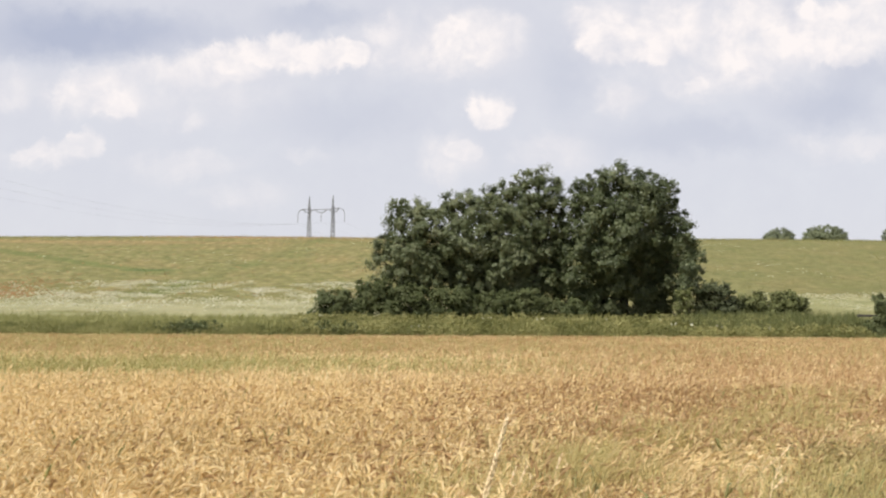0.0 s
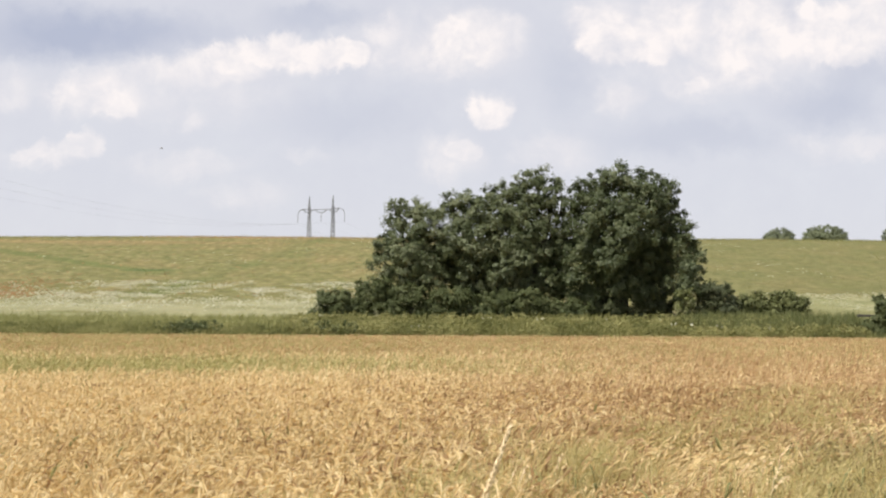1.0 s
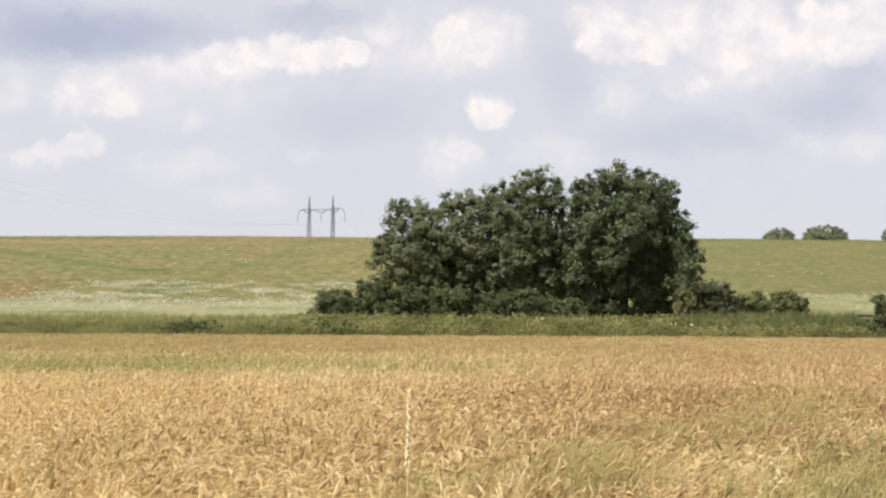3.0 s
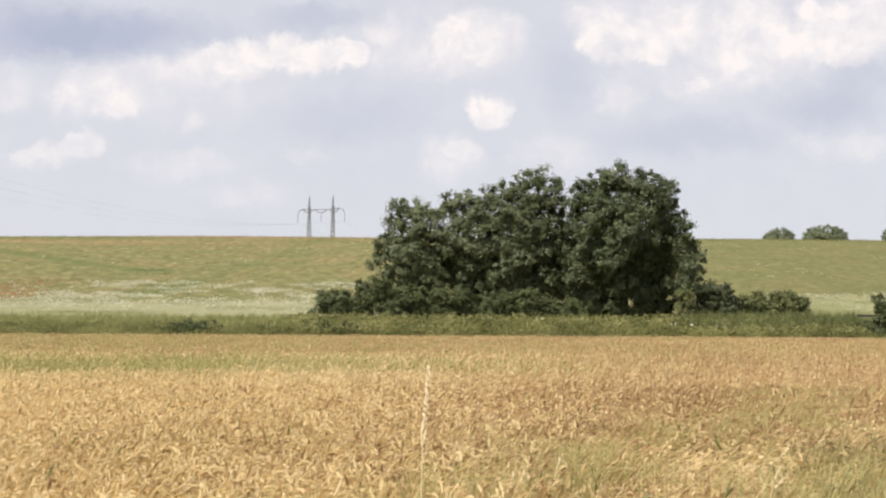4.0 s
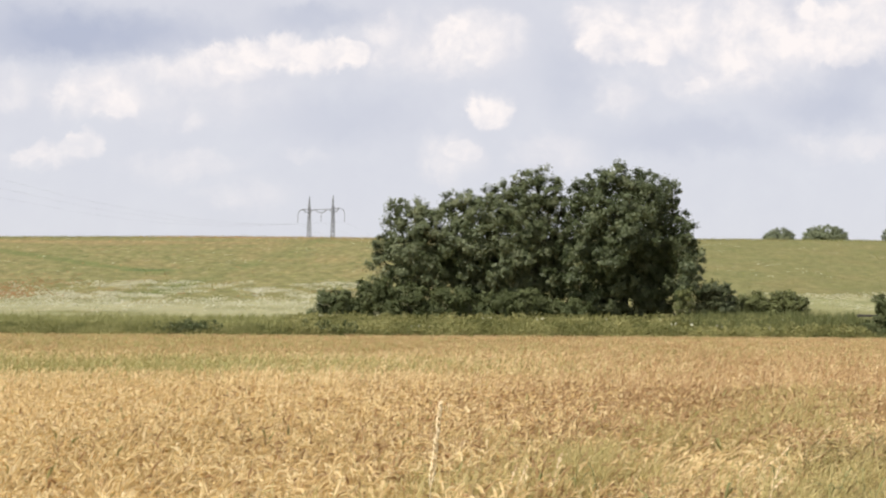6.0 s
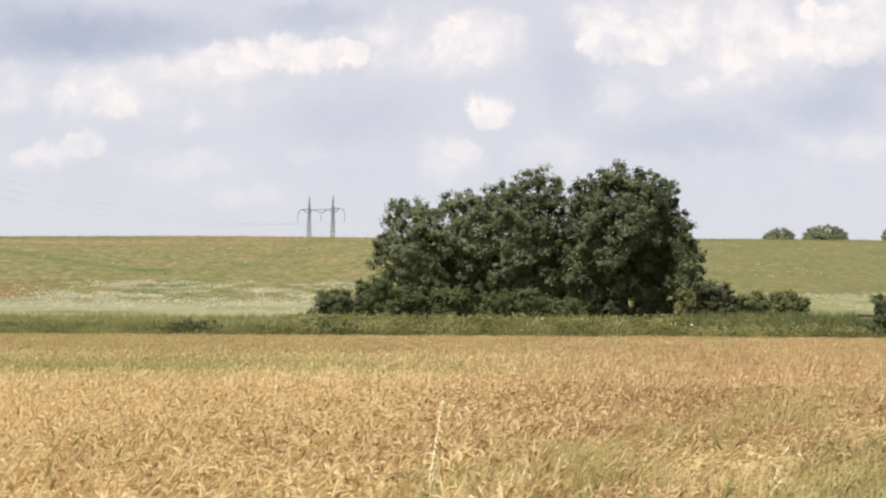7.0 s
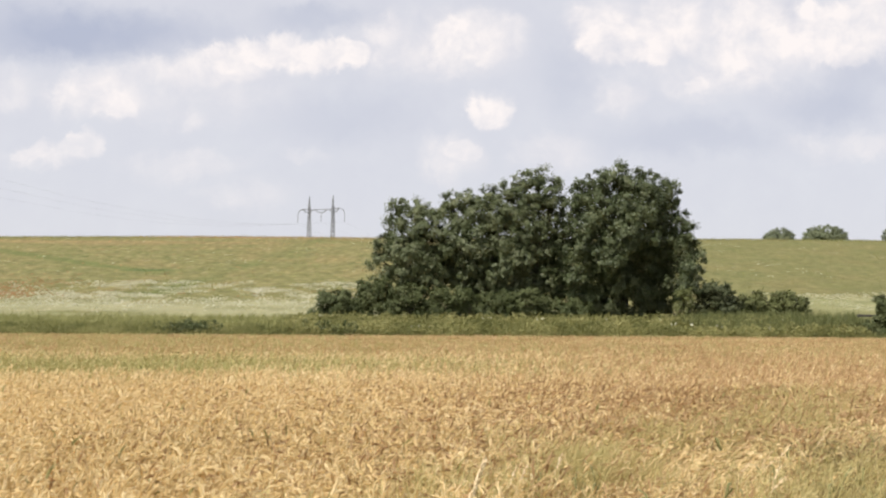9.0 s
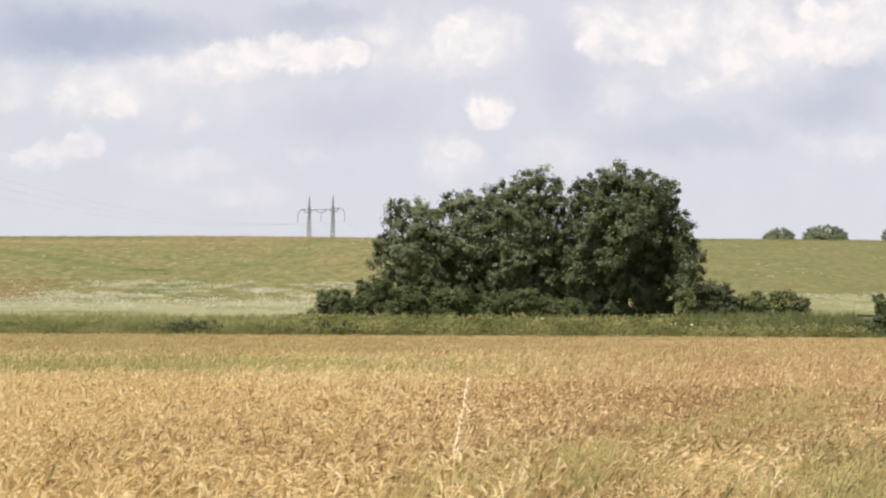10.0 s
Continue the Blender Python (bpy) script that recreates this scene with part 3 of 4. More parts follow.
# ================= weedy strip between field and hill =================
def tall_weed(rng):
    b = Leafy()
    for k in range(2):
        o = rng.normal(0, .12, 3) * (1, 1, 0)
        h = rng.uniform(.7, 1.1)
        b.ribbon([o, o + (.05, 0, h)], [.03, .02], unit((.4, 1, 0)))
        for j in range(11):
            a = rng.uniform(0, 6.28)
            z = h * rng.uniform(.3, 1.0)
            d = unit((math.cos(a), math.sin(a), rng.uniform(-.2, .8)))
            b.blade(o + (.03, 0, z), o + (.03, 0, z) + d * rng.uniform(.13, .27), rng.uniform(.05, .11), unit(np.cross(d, rng.normal(0, 1, 3))))
    return b.arrays()


def grass_tuft(rng):
    b = Leafy()
    for k in range(7):
        a = rng.uniform(0, 6.28)
        d = np.array([math.cos(a), math.sin(a), 0]) * rng.uniform(.05, .35)
        b.blade(d * .2, d + (.08, 0, rng.uniform(.35, .75)), rng.uniform(.04, .07), unit((d[1] + .01, -d[0] + .3, 0)))
    return b.arrays()


def flower_head(rng):
    b = Leafy()
    for k in range(3):
        o = rng.normal(0, .22, 3) * (1, 1, 0)
        h = rng.uniform(.45, .6)
        for s in ((1, 0, 0), (.3, 1, .2)):
            s = unit(s)
            w = rng.uniform(.05, .09)
            b.ribbon([o + (0, 0, h - w / 2), o + (.02, .04, h + w / 2)], [w, w], s)
    return b.arrays()


def spread(name, n, area, tpl, mat, seed, label, category, size=(.8, 1.2), thin=None):
    """Plants strewn over the ground: area is x0, x1, y0, y1."""
    rng = np.random.default_rng(seed)
    y = rng.uniform(area[2], area[3], n)
    x = rng.uniform(area[0], area[1], n)
    if thin is not None:
        keep = rng.random(n) < thin(x, y)
        x, y = x[keep], y[keep]
    n = len(x)
    pos = np.stack([x, y, ground_z(x, y)], 1)
    v, t, _ = scatter(tpl, pos, rng.uniform(0, 6.28, n), rng.uniform(*size, n), rng.normal(.05, .1, (n, 2)), rng)
    return tagged(new(name, tri_mesh(name, v, t, [mat])), label, category, kind="stuff")


def build_greenery():
    rng = np.random.default_rng(31)
    weeds, tufts, heads = [tall_weed(rng) for _ in range(10)], [grass_tuft(rng) for _ in range(10)], [flower_head(rng) for _ in range(8)]
    spread("weed_strip", 5200, (-13, 34, 96.0, 104.5), weeds, WEED, 32, "dense green nettles and tall weeds along the field edge", "weeds", (.75, 1.15))
    spread("low_weeds", 3000, (-46, -12, 96.0, 101), weeds, WEED, 132, "lower green weeds and grass along the field edge", "weeds", (.5, .85))
    spread("rank_grass", 2500, (20, 35, 99.5, 105.5), tufts, RANK, 133, "rank tall grass round the shrubs", "grass", (1.3, 2.0))
    # grass by the rail takes the darker green in place of shade
    spread("rank_grass", 2400, (32.5, 46, 96.2, 104), tufts, RANK, 333, "rank grass round the rail, shade put into its darker green", "grass", (.9, 1.3), lambda x, y: (y < 99).astype(float) * .7 + .3)
    spread("rank_grass", 500, (21.5, 31, 104, 108), tufts, RANK, 233, "tall grass growing up between the shrubs", "grass", (1.6, 2.4))
    spread("rank_grass", 380, (29, 35, 99.5, 103), tufts, RANK, 433, "tall rank grass on the verge", "grass", (1.9, 2.8))
    spread("edge_grass", 4500, (-46, -10, 98, 107), tufts, EDGE, 135, "soft green grass between field and meadow", "grass", (.8, 1.4))
    dock = lambda x, y: np.exp(-((x + 20.2) / 1.7) ** 2) + .9 * np.exp(-((x + 9) / 1.5) ** 2)
    spread("dock_weed", 700, (-27, -6, 96.2, 99), weeds, LEAF_SHRUB, 134, "dark clump of dock at the field edge", "weeds", (.85, 1.35), dock)
    spread("verge_grass", 2600, (-46, 46, 95.4, 97.0), tufts, WEED, 33, "tall green grass at the barley's far edge", "grass", (.9, 1.3))
    in_view = lambda x, y: (np.abs(x) < .39 * y + 3).astype(float)
    spread("meadow_grass", 32000, (-120, 120, 103, 310), tufts, MEADOW, 34, "olive and straw coloured meadow grass on the hillside", "grass", (.2, .42), in_view)
    spread("crest_grass", 5000, (-125, 125, 280, 302), tufts, MEADOW, 35, "dry meadow grass along the hill's crest", "grass", (.4, .7))
    def drifts(seed, count, area, rx, ry):
        """How thickly flowers stand: many long low patches strewn over an area."""
        g = np.random.default_rng(seed)
        spots = [(g.uniform(*area[:2]), g.uniform(*area[2:]), rx * g.uniform(.5, 1.6), ry * g.uniform(.5, 1.6)) for _ in range(count)]
        return lambda x, y: np.clip(1.6 * sum(np.exp(-((x - a) / p) ** 2 - ((y - c) / q) ** 2) for a, c, p, q in spots) - .35, 0, 1)

    west, east, upper = drifts(61, 95, (-62, -8, 125, 156), 1.3, 1.5), drifts(62, 24, (36, 60, 116, 146), 2.4, 2.6), drifts(63, 170, (-110, 110, 160, 296), 1.8, 3.0)
    chamomile = lambda x, y: .3 * np.exp(-((y - 119) / 6) ** 2) * np.interp(x, [-60, -14, -6], [1, .6, 0]) + .6 * west(x, y) * np.interp(x, [-62, -46, -42, -12, -6], [.1, .2, 1, .7, 0])
    spread("chamomile", 34000, (-62, -4, 106, 160), heads, FLOWER, 36, "drifts of white chamomile in the meadow", "flowers", (.85, 1.35), chamomile)
    spread("chamomile", 15000, (32, 62, 108, 158), heads, FLOWER, 136, "pale chamomile drift beyond the verge shrubs", "flowers", (.6, 1.0), lambda x, y: .2 * east(x, y))
    spread("meadow_flower", 16000, (-110, 110, 150, 300), heads, FLOWER, 37, "scattered pale flowers on the hillside", "flowers", (.7, 1.2), lambda x, y: in_view(x, y) * .4 * upper(x, y))
    poppies = lambda x, y: np.exp(-((x + 52) / 5) ** 2 - ((y - 146) / 12) ** 2) + .06
    spread("poppy", 4200, (-75, 0, 125, 290), heads, POPPY, 38, "red poppies scattered through the meadow", "flowers", (.8, 1.3), poppies)
    red = lambda x, y: .9 * np.exp(-((x + 49) / 3.6) ** 2 - ((y - 130) / 9) ** 2) + .3 * np.exp(-((x + 53) / 4) ** 2 - ((y - 152) / 9) ** 2)
    spread("poppy_drift", 9000, (-66, -36, 122, 176), heads, POPPY, 138, "drift of red poppies in the meadow", "flowers", (.7, 1.1), red)
    umbels = lambda x, y: .5 + 0 * x
    spread("umbel", 26, (-12, 30, 97, 104), heads, FLOWER, 39, "white umbel flowers among the weeds", "flowers", (1.5, 1.9), umbels)


build_greenery()


# ================= trees and shrubs =================
sway = []


def leaf_cloud(rng, centre, radii, puffs, leaves, size, puff_r, fill, reach):
    """Leaves of one bough: sprays of leafy twigs on the outside of an uneven egg, and a thinner filling."""
    c, r = np.array(centre), np.array(radii)
    P, N = [], []
    for _ in range(puffs):
        d = unit(rng.normal(0, 1, 3) + (0, -.3, .3))
        pc = c + d * r * rng.uniform(*reach)
        pr = rng.uniform(*puff_r)
        twigs = rng.normal(0, 1, (8, 3)) * (1, 1, .8) + d * .7 + (0, 0, .3)
        twigs /= np.linalg.norm(twigs, axis=1)[:, None]
        twigs *= rng.uniform(.55, 1.0, (8, 1))
        w = twigs[rng.integers(0, 8, leaves)]
        t = rng.uniform(.05, 1.0, (leaves, 1)) ** .8
        q = rng.normal(0, 1, (leaves, 3))
        P.append(pc + pr * (w * t + np.clip(q, -1.5, 1.5) * .16))
        N.append(q * .3 + w * .4 + d * .85 + (0, 0, .5))
    q = rng.normal(0, 1, (fill, 3))
    q /= np.linalg.norm(q, axis=1)[:, None]
    P.append(c + q * r * rng.uniform(.2, .78, (fill, 1)))
    N.append(q + (0, 0, .3))
    P, N = np.concatenate(P), np.concatenate(N)
    N += rng.normal(0, .42, N.shape)
    N /= np.linalg.norm(N, axis=1)[:, None]
    A = np.cross(N, rng.normal(0, 1, N.shape))
    A /= np.linalg.norm(A, axis=1)[:, None]
    B = np.cross(N, A)
    s = rng.uniform(size * .6, size * 1.5, (len(P), 1))
    V = np.stack([P - A * s * .6, P + B * s * .36, P + A * s * .6 + N * s * .12, P - B * s * .36], 1).reshape(-1, 3)
    k = np.arange(len(P))[:, None] * 4
    T = np.concatenate([k + [0, 1, 2], k + [0, 2, 3]], 1).reshape(-1, 3)
    return V, T


def tree(name, x, y, lobes, trunk_h, trunk_r, seed, label, leaf=LEAF_OAK, size=.17, dense=1.8, puff_r=(.42, .95), category="tree", moves=True, reach=(.85, 1.08), back=0.0):
    """lobes: dx, dy, height of the middle, half width, half depth, half height, one bough each; back: how far the trunk stands behind the crown's middle."""
    rng = np.random.default_rng(seed)
    z0 = float(ground_z(x, y))
    root = new(name)
    root.location = (x, y, z0)
    tagged(root, label, category)
    if trunk_r:
        bm = bmesh.new()
        pts = [(0, back, -.3), (.05, back, trunk_h * .3), (-.08, back + .05, trunk_h * .7), (0, back, trunk_h)]
        tube(bm, pts, [trunk_r * 1.35, trunk_r, trunk_r * .8, trunk_r * .55], 10)
        trunk = part("trunk", bm, BARK, root, "grey-brown bark trunk in deep shade")
    for dx, dy, zc, rx, ry, rz in lobes:
        if trunk_r:
            bm = bmesh.new()
            h0 = min(trunk_h * rng.uniform(.55, .95), zc)
            a, e = Vector((0, back, h0)), Vector((dx, dy, zc))
            mid = a.lerp(e, .5) + Vector((rng.normal(0, .25), rng.normal(0, .25) + back * .6, .3))
            tube(bm, [a, mid, e], [trunk_r * .5, trunk_r * .33, trunk_r * .12], 7)
            for _ in range(5):
                d = unit(rng.normal(0, 1, 3) + (0, 0, .4)) * (rx, ry, rz) * .75
                tube(bm, [mid.lerp(e, .6), e + Vector(d) * .5, e + Vector(d)], [trunk_r * .16, trunk_r * .1, .02], 5)
            part("limb", bm, BARK, trunk)
        area = (rx * ry + rx * rz + ry * rz) / 3
        V, T = leaf_cloud(rng, (0, 0, 0), (rx, ry, rz), max(6, int(area * 4.2 * dense)), int(64 / (size / .24) ** 2 * (puff_r[1] / 1.05) ** 1.5), size, puff_r, int(area * 140 * dense / (size / .24) ** 2), reach)
        ob = tagged(new("bough", tri_mesh("bough", V, T, [leaf])), kind="stuff")
        ob.parent = root
        ob.location = (dx, dy, zc)
        if moves:
            sway.append((ob, (dx, dy, zc), rng.uniform(0, 6.28), rng.uniform(1.3, 2.2)))
    return root


def at(px, dist):
    return sight(px, 558, dist).x


def build_trees():
    k = 108 / 2154
    d = 108.0
    z0 = float(ground_z(0, d))

    def lobe(px, py, hw, hh, dep=0.0, thick=None, base=0.0):
        """A bough from lens units, relative to a trunk at base."""
        return (at(px, d) - base, dep, EYE.z + (558 - py) * k - z0, hw * k, (thick or hw * .85) * k, hh * k)

    def boughs(base, *rows):
        return [lobe(*row, None, base) for row in rows]

    b = at(1112, d)
    dome = boughs(b, (1098, 320, 36, 26, 0), (1060, 334, 36, 28, -.3), (1135, 334, 42, 32, -.2), (1175, 350, 34, 33, 0), (1034, 350, 26, 32, 0), (1018, 362, 20, 34, .6), (1193, 384, 20, 32, .2), (1105, 372, 58, 42, -1.8), (1050, 392, 46, 38, -1.2), (1158, 392, 46, 38, -1.0))
    skirt = boughs(b, (1200, 424, 28, 34, -1.2), (1208, 464, 28, 40, -1.6), (1202, 510, 27, 34, -1.6), (1112, 424, 54, 30, -2.0), (1042, 444, 38, 32, -1.3), (1072, 464, 40, 22, -2.0), (1012, 490, 32, 28, -.9), (1222, 480, 22, 48, .4), (1160, 440, 34, 26, .6))
    hollow = boughs(b, (1006, 436, 28, 40, 1.0), (1115, 500, 72, 42, 1.7), (1155, 518, 48, 34, 1.7), (1050, 522, 52, 34, 1.5), (1110, 480, 80, 60, 2.6), (1000, 490, 40, 66, 2.6), (1110, 420, 80, 70, 1.8), (1180, 470, 50, 70, 1.4), (1030, 430, 40, 60, 2.2))
    tree("oak_tree", b, d, dome + skirt + hollow,
         5.5, .42, 41, "large rounded oak with dense dark green foliage", back=3.0)
    # these three oaks carry the leaf colour lightened to stand for sunlight
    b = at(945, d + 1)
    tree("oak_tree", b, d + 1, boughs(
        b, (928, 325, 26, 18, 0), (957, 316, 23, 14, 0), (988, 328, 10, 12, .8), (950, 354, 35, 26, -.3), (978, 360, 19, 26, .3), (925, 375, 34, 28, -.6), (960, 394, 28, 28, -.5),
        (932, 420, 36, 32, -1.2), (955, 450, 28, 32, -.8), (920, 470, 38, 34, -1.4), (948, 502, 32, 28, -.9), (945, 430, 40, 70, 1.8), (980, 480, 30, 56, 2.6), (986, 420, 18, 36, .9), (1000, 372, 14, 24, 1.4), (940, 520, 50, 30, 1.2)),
         5.0, .36, 42, "tall oak leaning out over its neighbours, lit grey-green", LEAF_OAK_LIT)
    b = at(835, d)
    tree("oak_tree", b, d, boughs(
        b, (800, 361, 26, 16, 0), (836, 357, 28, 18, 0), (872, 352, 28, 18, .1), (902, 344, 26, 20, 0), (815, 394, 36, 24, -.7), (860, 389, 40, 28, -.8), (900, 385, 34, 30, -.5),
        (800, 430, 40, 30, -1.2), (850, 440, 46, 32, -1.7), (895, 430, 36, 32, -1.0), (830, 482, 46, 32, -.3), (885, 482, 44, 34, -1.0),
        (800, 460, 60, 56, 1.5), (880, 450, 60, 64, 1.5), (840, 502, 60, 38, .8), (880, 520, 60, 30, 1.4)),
         4.5, .33, 43, "broad oak in a copse, dense grey-green foliage coloured as if lit", LEAF_OAK_LIT)
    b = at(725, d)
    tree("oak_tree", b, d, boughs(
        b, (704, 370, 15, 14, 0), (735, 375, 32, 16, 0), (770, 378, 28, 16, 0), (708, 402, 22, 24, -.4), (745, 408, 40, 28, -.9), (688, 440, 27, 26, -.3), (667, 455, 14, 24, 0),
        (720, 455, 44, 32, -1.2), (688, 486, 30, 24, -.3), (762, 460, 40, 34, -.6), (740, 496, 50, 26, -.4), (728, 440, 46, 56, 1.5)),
         4.2, .28, 44, "lower oak at the copse's edge with lit grey-green leaves", LEAF_OAK_LIT)
    # shrubs round the copse; two under the large oak are added, dark-leaved to imitate shade
    for px, py, hw, hh, dd, seed, lab in ((593, 535, 46, 26, 106.5, 51, "low dark green shrub at the copse's foot"), (660, 522, 46, 34, 106.5, 52, "dense dark green shrub under the oaks"),
                                          (725, 528, 45, 30, 105.5, 53, "dense dark green shrub under the oaks"), (800, 530, 50, 28, 105.3, 54, "dense dark green shrub under the oaks"),
                                          (880, 535, 45, 24, 105.3, 55, "dense dark green shrub under the oaks"), (930, 532, 36, 26, 105.0, 56, "lighter green shrub before the oaks"),
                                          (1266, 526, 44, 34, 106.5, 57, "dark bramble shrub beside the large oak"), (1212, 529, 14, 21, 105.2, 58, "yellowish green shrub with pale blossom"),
                                          (1330, 536, 30, 22, 106.8, 59, "small grey-green shrub on the verge"), (1390, 531, 38, 24, 106.8, 60, "low rounded grey-green shrub on the verge"),
                                          (1000, 544, 40, 14, 105.6, 61, "low shrub in shade under the oaks"), (1065, 541, 45, 15, 108.6, 63, "shrub added under the oak, shade put into its leaf colour"), (1150, 541, 45, 15, 108.6, 64, "shrub added under the oak, shade put into its leaf colour"), (1577, 548, 42, 40, 98.5, 62, "dark green shrub by a rail")):
        kk = dd / 2154
        bx = at(px, dd)
        g = float(ground_z(bx, dd))
        zc = EYE.z + (558 - py) * kk - g
        hz = max(hh * kk, .5)
        tree("shrub", bx, dd, [(0, 0, zc, hw * kk * .92, hw * kk * .8, hz * .84), (hw * kk * .34, .1, zc + hz * .42, hw * kk * .34, hw * kk * .34, hz * .42), (-hw * kk * .42, 0, zc + hz * .25, hw * kk * .4, hw * kk * .36, hz * .45), (hw * kk * .75, .1, zc - hz * .2, hw * kk * .36, hw * kk * .3, hz * .5), (hw * kk * .45, .2, zc * .55, hw * kk * .7, hw * kk * .6, max(zc * .5, .4)), (-hw * kk * .5, .1, zc * .5, hw * kk * .7, hw * kk * .6, max(zc * .5, .4))],
             zc * .6, .06, seed, lab, LEAF_LIGHT if seed == 58 else LEAF_BRAMBLE_AND_SHADED if seed in (57, 63, 64) else RANK if seed in (59, 60) else LEAF_SHRUB, .15, 1.7, (.35, .75), "shrub", True, (.5, .9))
    # tree tops beyond the crest
    for px, top, hw, dd, seed in ((1381, 404, 30, 400, 71), (1461, 398, 39, 400, 72), (1592, 394, 28, 400, 73)):
        kk = dd / 2154
        bx = at(px, dd)
        g = float(ground_z(bx, dd))
        h = EYE.z + (558 - top) * kk - g
        w = hw * kk
        tree("far_tree", bx, dd, [(0, 0, h * .62, w * .85, w * .8, h * .38), (-w * .45, 0, h * .55, w * .55, w * .6, h * .33), (w * .45, 0, h * .55, w * .55, w * .6, h * .34)],
             h * .4, .3, seed, "rounded tree showing its top over the crest", LEAF_HAZED, .42, 1.7, (.6, 1.2), moves=False)


build_trees()


# ================= power line on the hill =================
def build_pylon():
    px, py = sight(568, 400, 520).x, 520.0
    g = float(ground_z(px, py))
    H = sight(547, 346, 520).z - g
    arm = sight(547, 371, 520).z - g
    root = tagged(new("pylon"), "grey steel twin-mast lattice pylon carrying wires", "pylon")
    root.matrix_world = pose(px, py, g, 0, 0, -23)
    half = 5.75
    for sx in (-half, half):
        bm = bmesh.new()
        wide, top = .95, .35
        legs = [(a, b) for a in (-1, 1) for b in (-1, 1)]
        for a, b in legs:
            beam(bm, (sx + a * wide, b * wide, -.3), (sx + a * top, b * top, arm + 1.5), .2)
            beam(bm, (sx + a * top, b * top, arm + 1.5), (sx, 0, H), .14)
        n = 13
        for i in range(n):
            z0, z1 = (arm + 1.5) * i / n, (arm + 1.5) * (i + 1) / n
            w0, w1 = wide + (top - wide) * i / n, wide + (top - wide) * (i + 1) / n
            for s in (-1, 1):
                t = s if i % 2 else -s
                beam(bm, (sx + t * w0, s * w0, z0), (sx - t * w1, s * w1, z1), .09)
                beam(bm, (sx + s * w0, t * w0, z0), (sx + s * w1, -t * w1, z1), .09)
        part("mast", bm, STEEL, root)
    bm = bmesh.new()
    for s in (-.3, .3):
        beam(bm, (-half, s, arm), (half, s, arm), .16)
        for side in (-1, 1):
            pts = [(side * half, s, arm + .1), (side * (half + 3.0), s * .8, arm + .35), (side * (half + 4.7), s * .4, arm - .3), (side * (half + 5.6), 0, arm - 1.6)]
            for p, q in zip(pts, pts[1:]):
                beam(bm, p, q, .2)
            arc = [(side * half, s, arm - 1.5), (side * (half + 1.8), s, arm - 1.0), (side * (half + 3.0), s, arm + .3)]
            inn = [(side * half, s, arm - 1.4), (side * (half - 1.6), s, arm - .1), (side * (half - 3.0), s, arm - .1), (side * 1.0, s, arm - 1.2), (0, s, arm - 1.5)]
            for run in (arc, inn):
                for p, q in zip(run, run[1:]):
                    beam(bm, p, q, .18)
    crossarm = part("crossarm", bm, STEEL, root)
    ends = []
    for x, z in ((-half - 5.6, arm - 1.6), (0, arm - 1.4), (half + 5.6, arm - 1.6)):
        bm = bmesh.new()
        tube(bm, [(x, 0, z), (x, 0, z - 3.9)], [.10, .10], 6)
        for i in range(12):
            zz = z - .3 - i * .29
            tube(bm, [(x, 0, zz), (x, 0, zz - .12)], [.10, .2], 6)
        part("insulator", bm, GLASSY, crossarm)
        ends.append((x, 0, z - 3.9))
    for n, e in enumerate(ends):
        for span, sag, drop in ((-238, 7.5, 1.0), (300, 9, -14)):
            bm = bmesh.new()
            pts = []
            for i in range(33):
                t = i / 32
                pts.append((e[0], e[1] + span * t, e[2] + drop * t - sag * 4 * t * (1 - t)))
            r = .016
            tube(bm, pts, [r] * 33, 4)
            part("wire", bm, WIRE, root, "thin sagging wire")


build_pylon()


# ================= rail beside the field =================
def build_rail():
    a, b = sight(1517, 559, 99.5), sight(1585, 560, 99.5)
    gx = (a.x + b.x) / 2
    g = float(ground_z(gx, 99.5))
    root = tagged(new("barrier_rail"), "dark weathered wooden rail on short posts", "rail")
    root.location = (gx, 99.5, g)
    bm = bmesh.new()
    w = (b.x - a.x) / 2
    z = a.z - g
    beam(bm, (-w, 0, z), (w, 0, z - .02), .16, .2)
    bmesh.ops.bevel(bm, geom=list(bm.edges), offset=.02, segments=1, affect="EDGES")
    part("rail", bm, RAIL, root)
    for x in (w * .35, w * .9):
        bm = bmesh.new()
        beam(bm, (x, .12, -.3), (x, .12, z + .12), .13)
        bmesh.ops.bevel(bm, geom=list(bm.edges), offset=.02, segments=1, affect="EDGES")
        part("post", bm, RAIL, root)


build_rail()


# ================= moving small things =================
STEM, HEAD = 1.17, 0.15


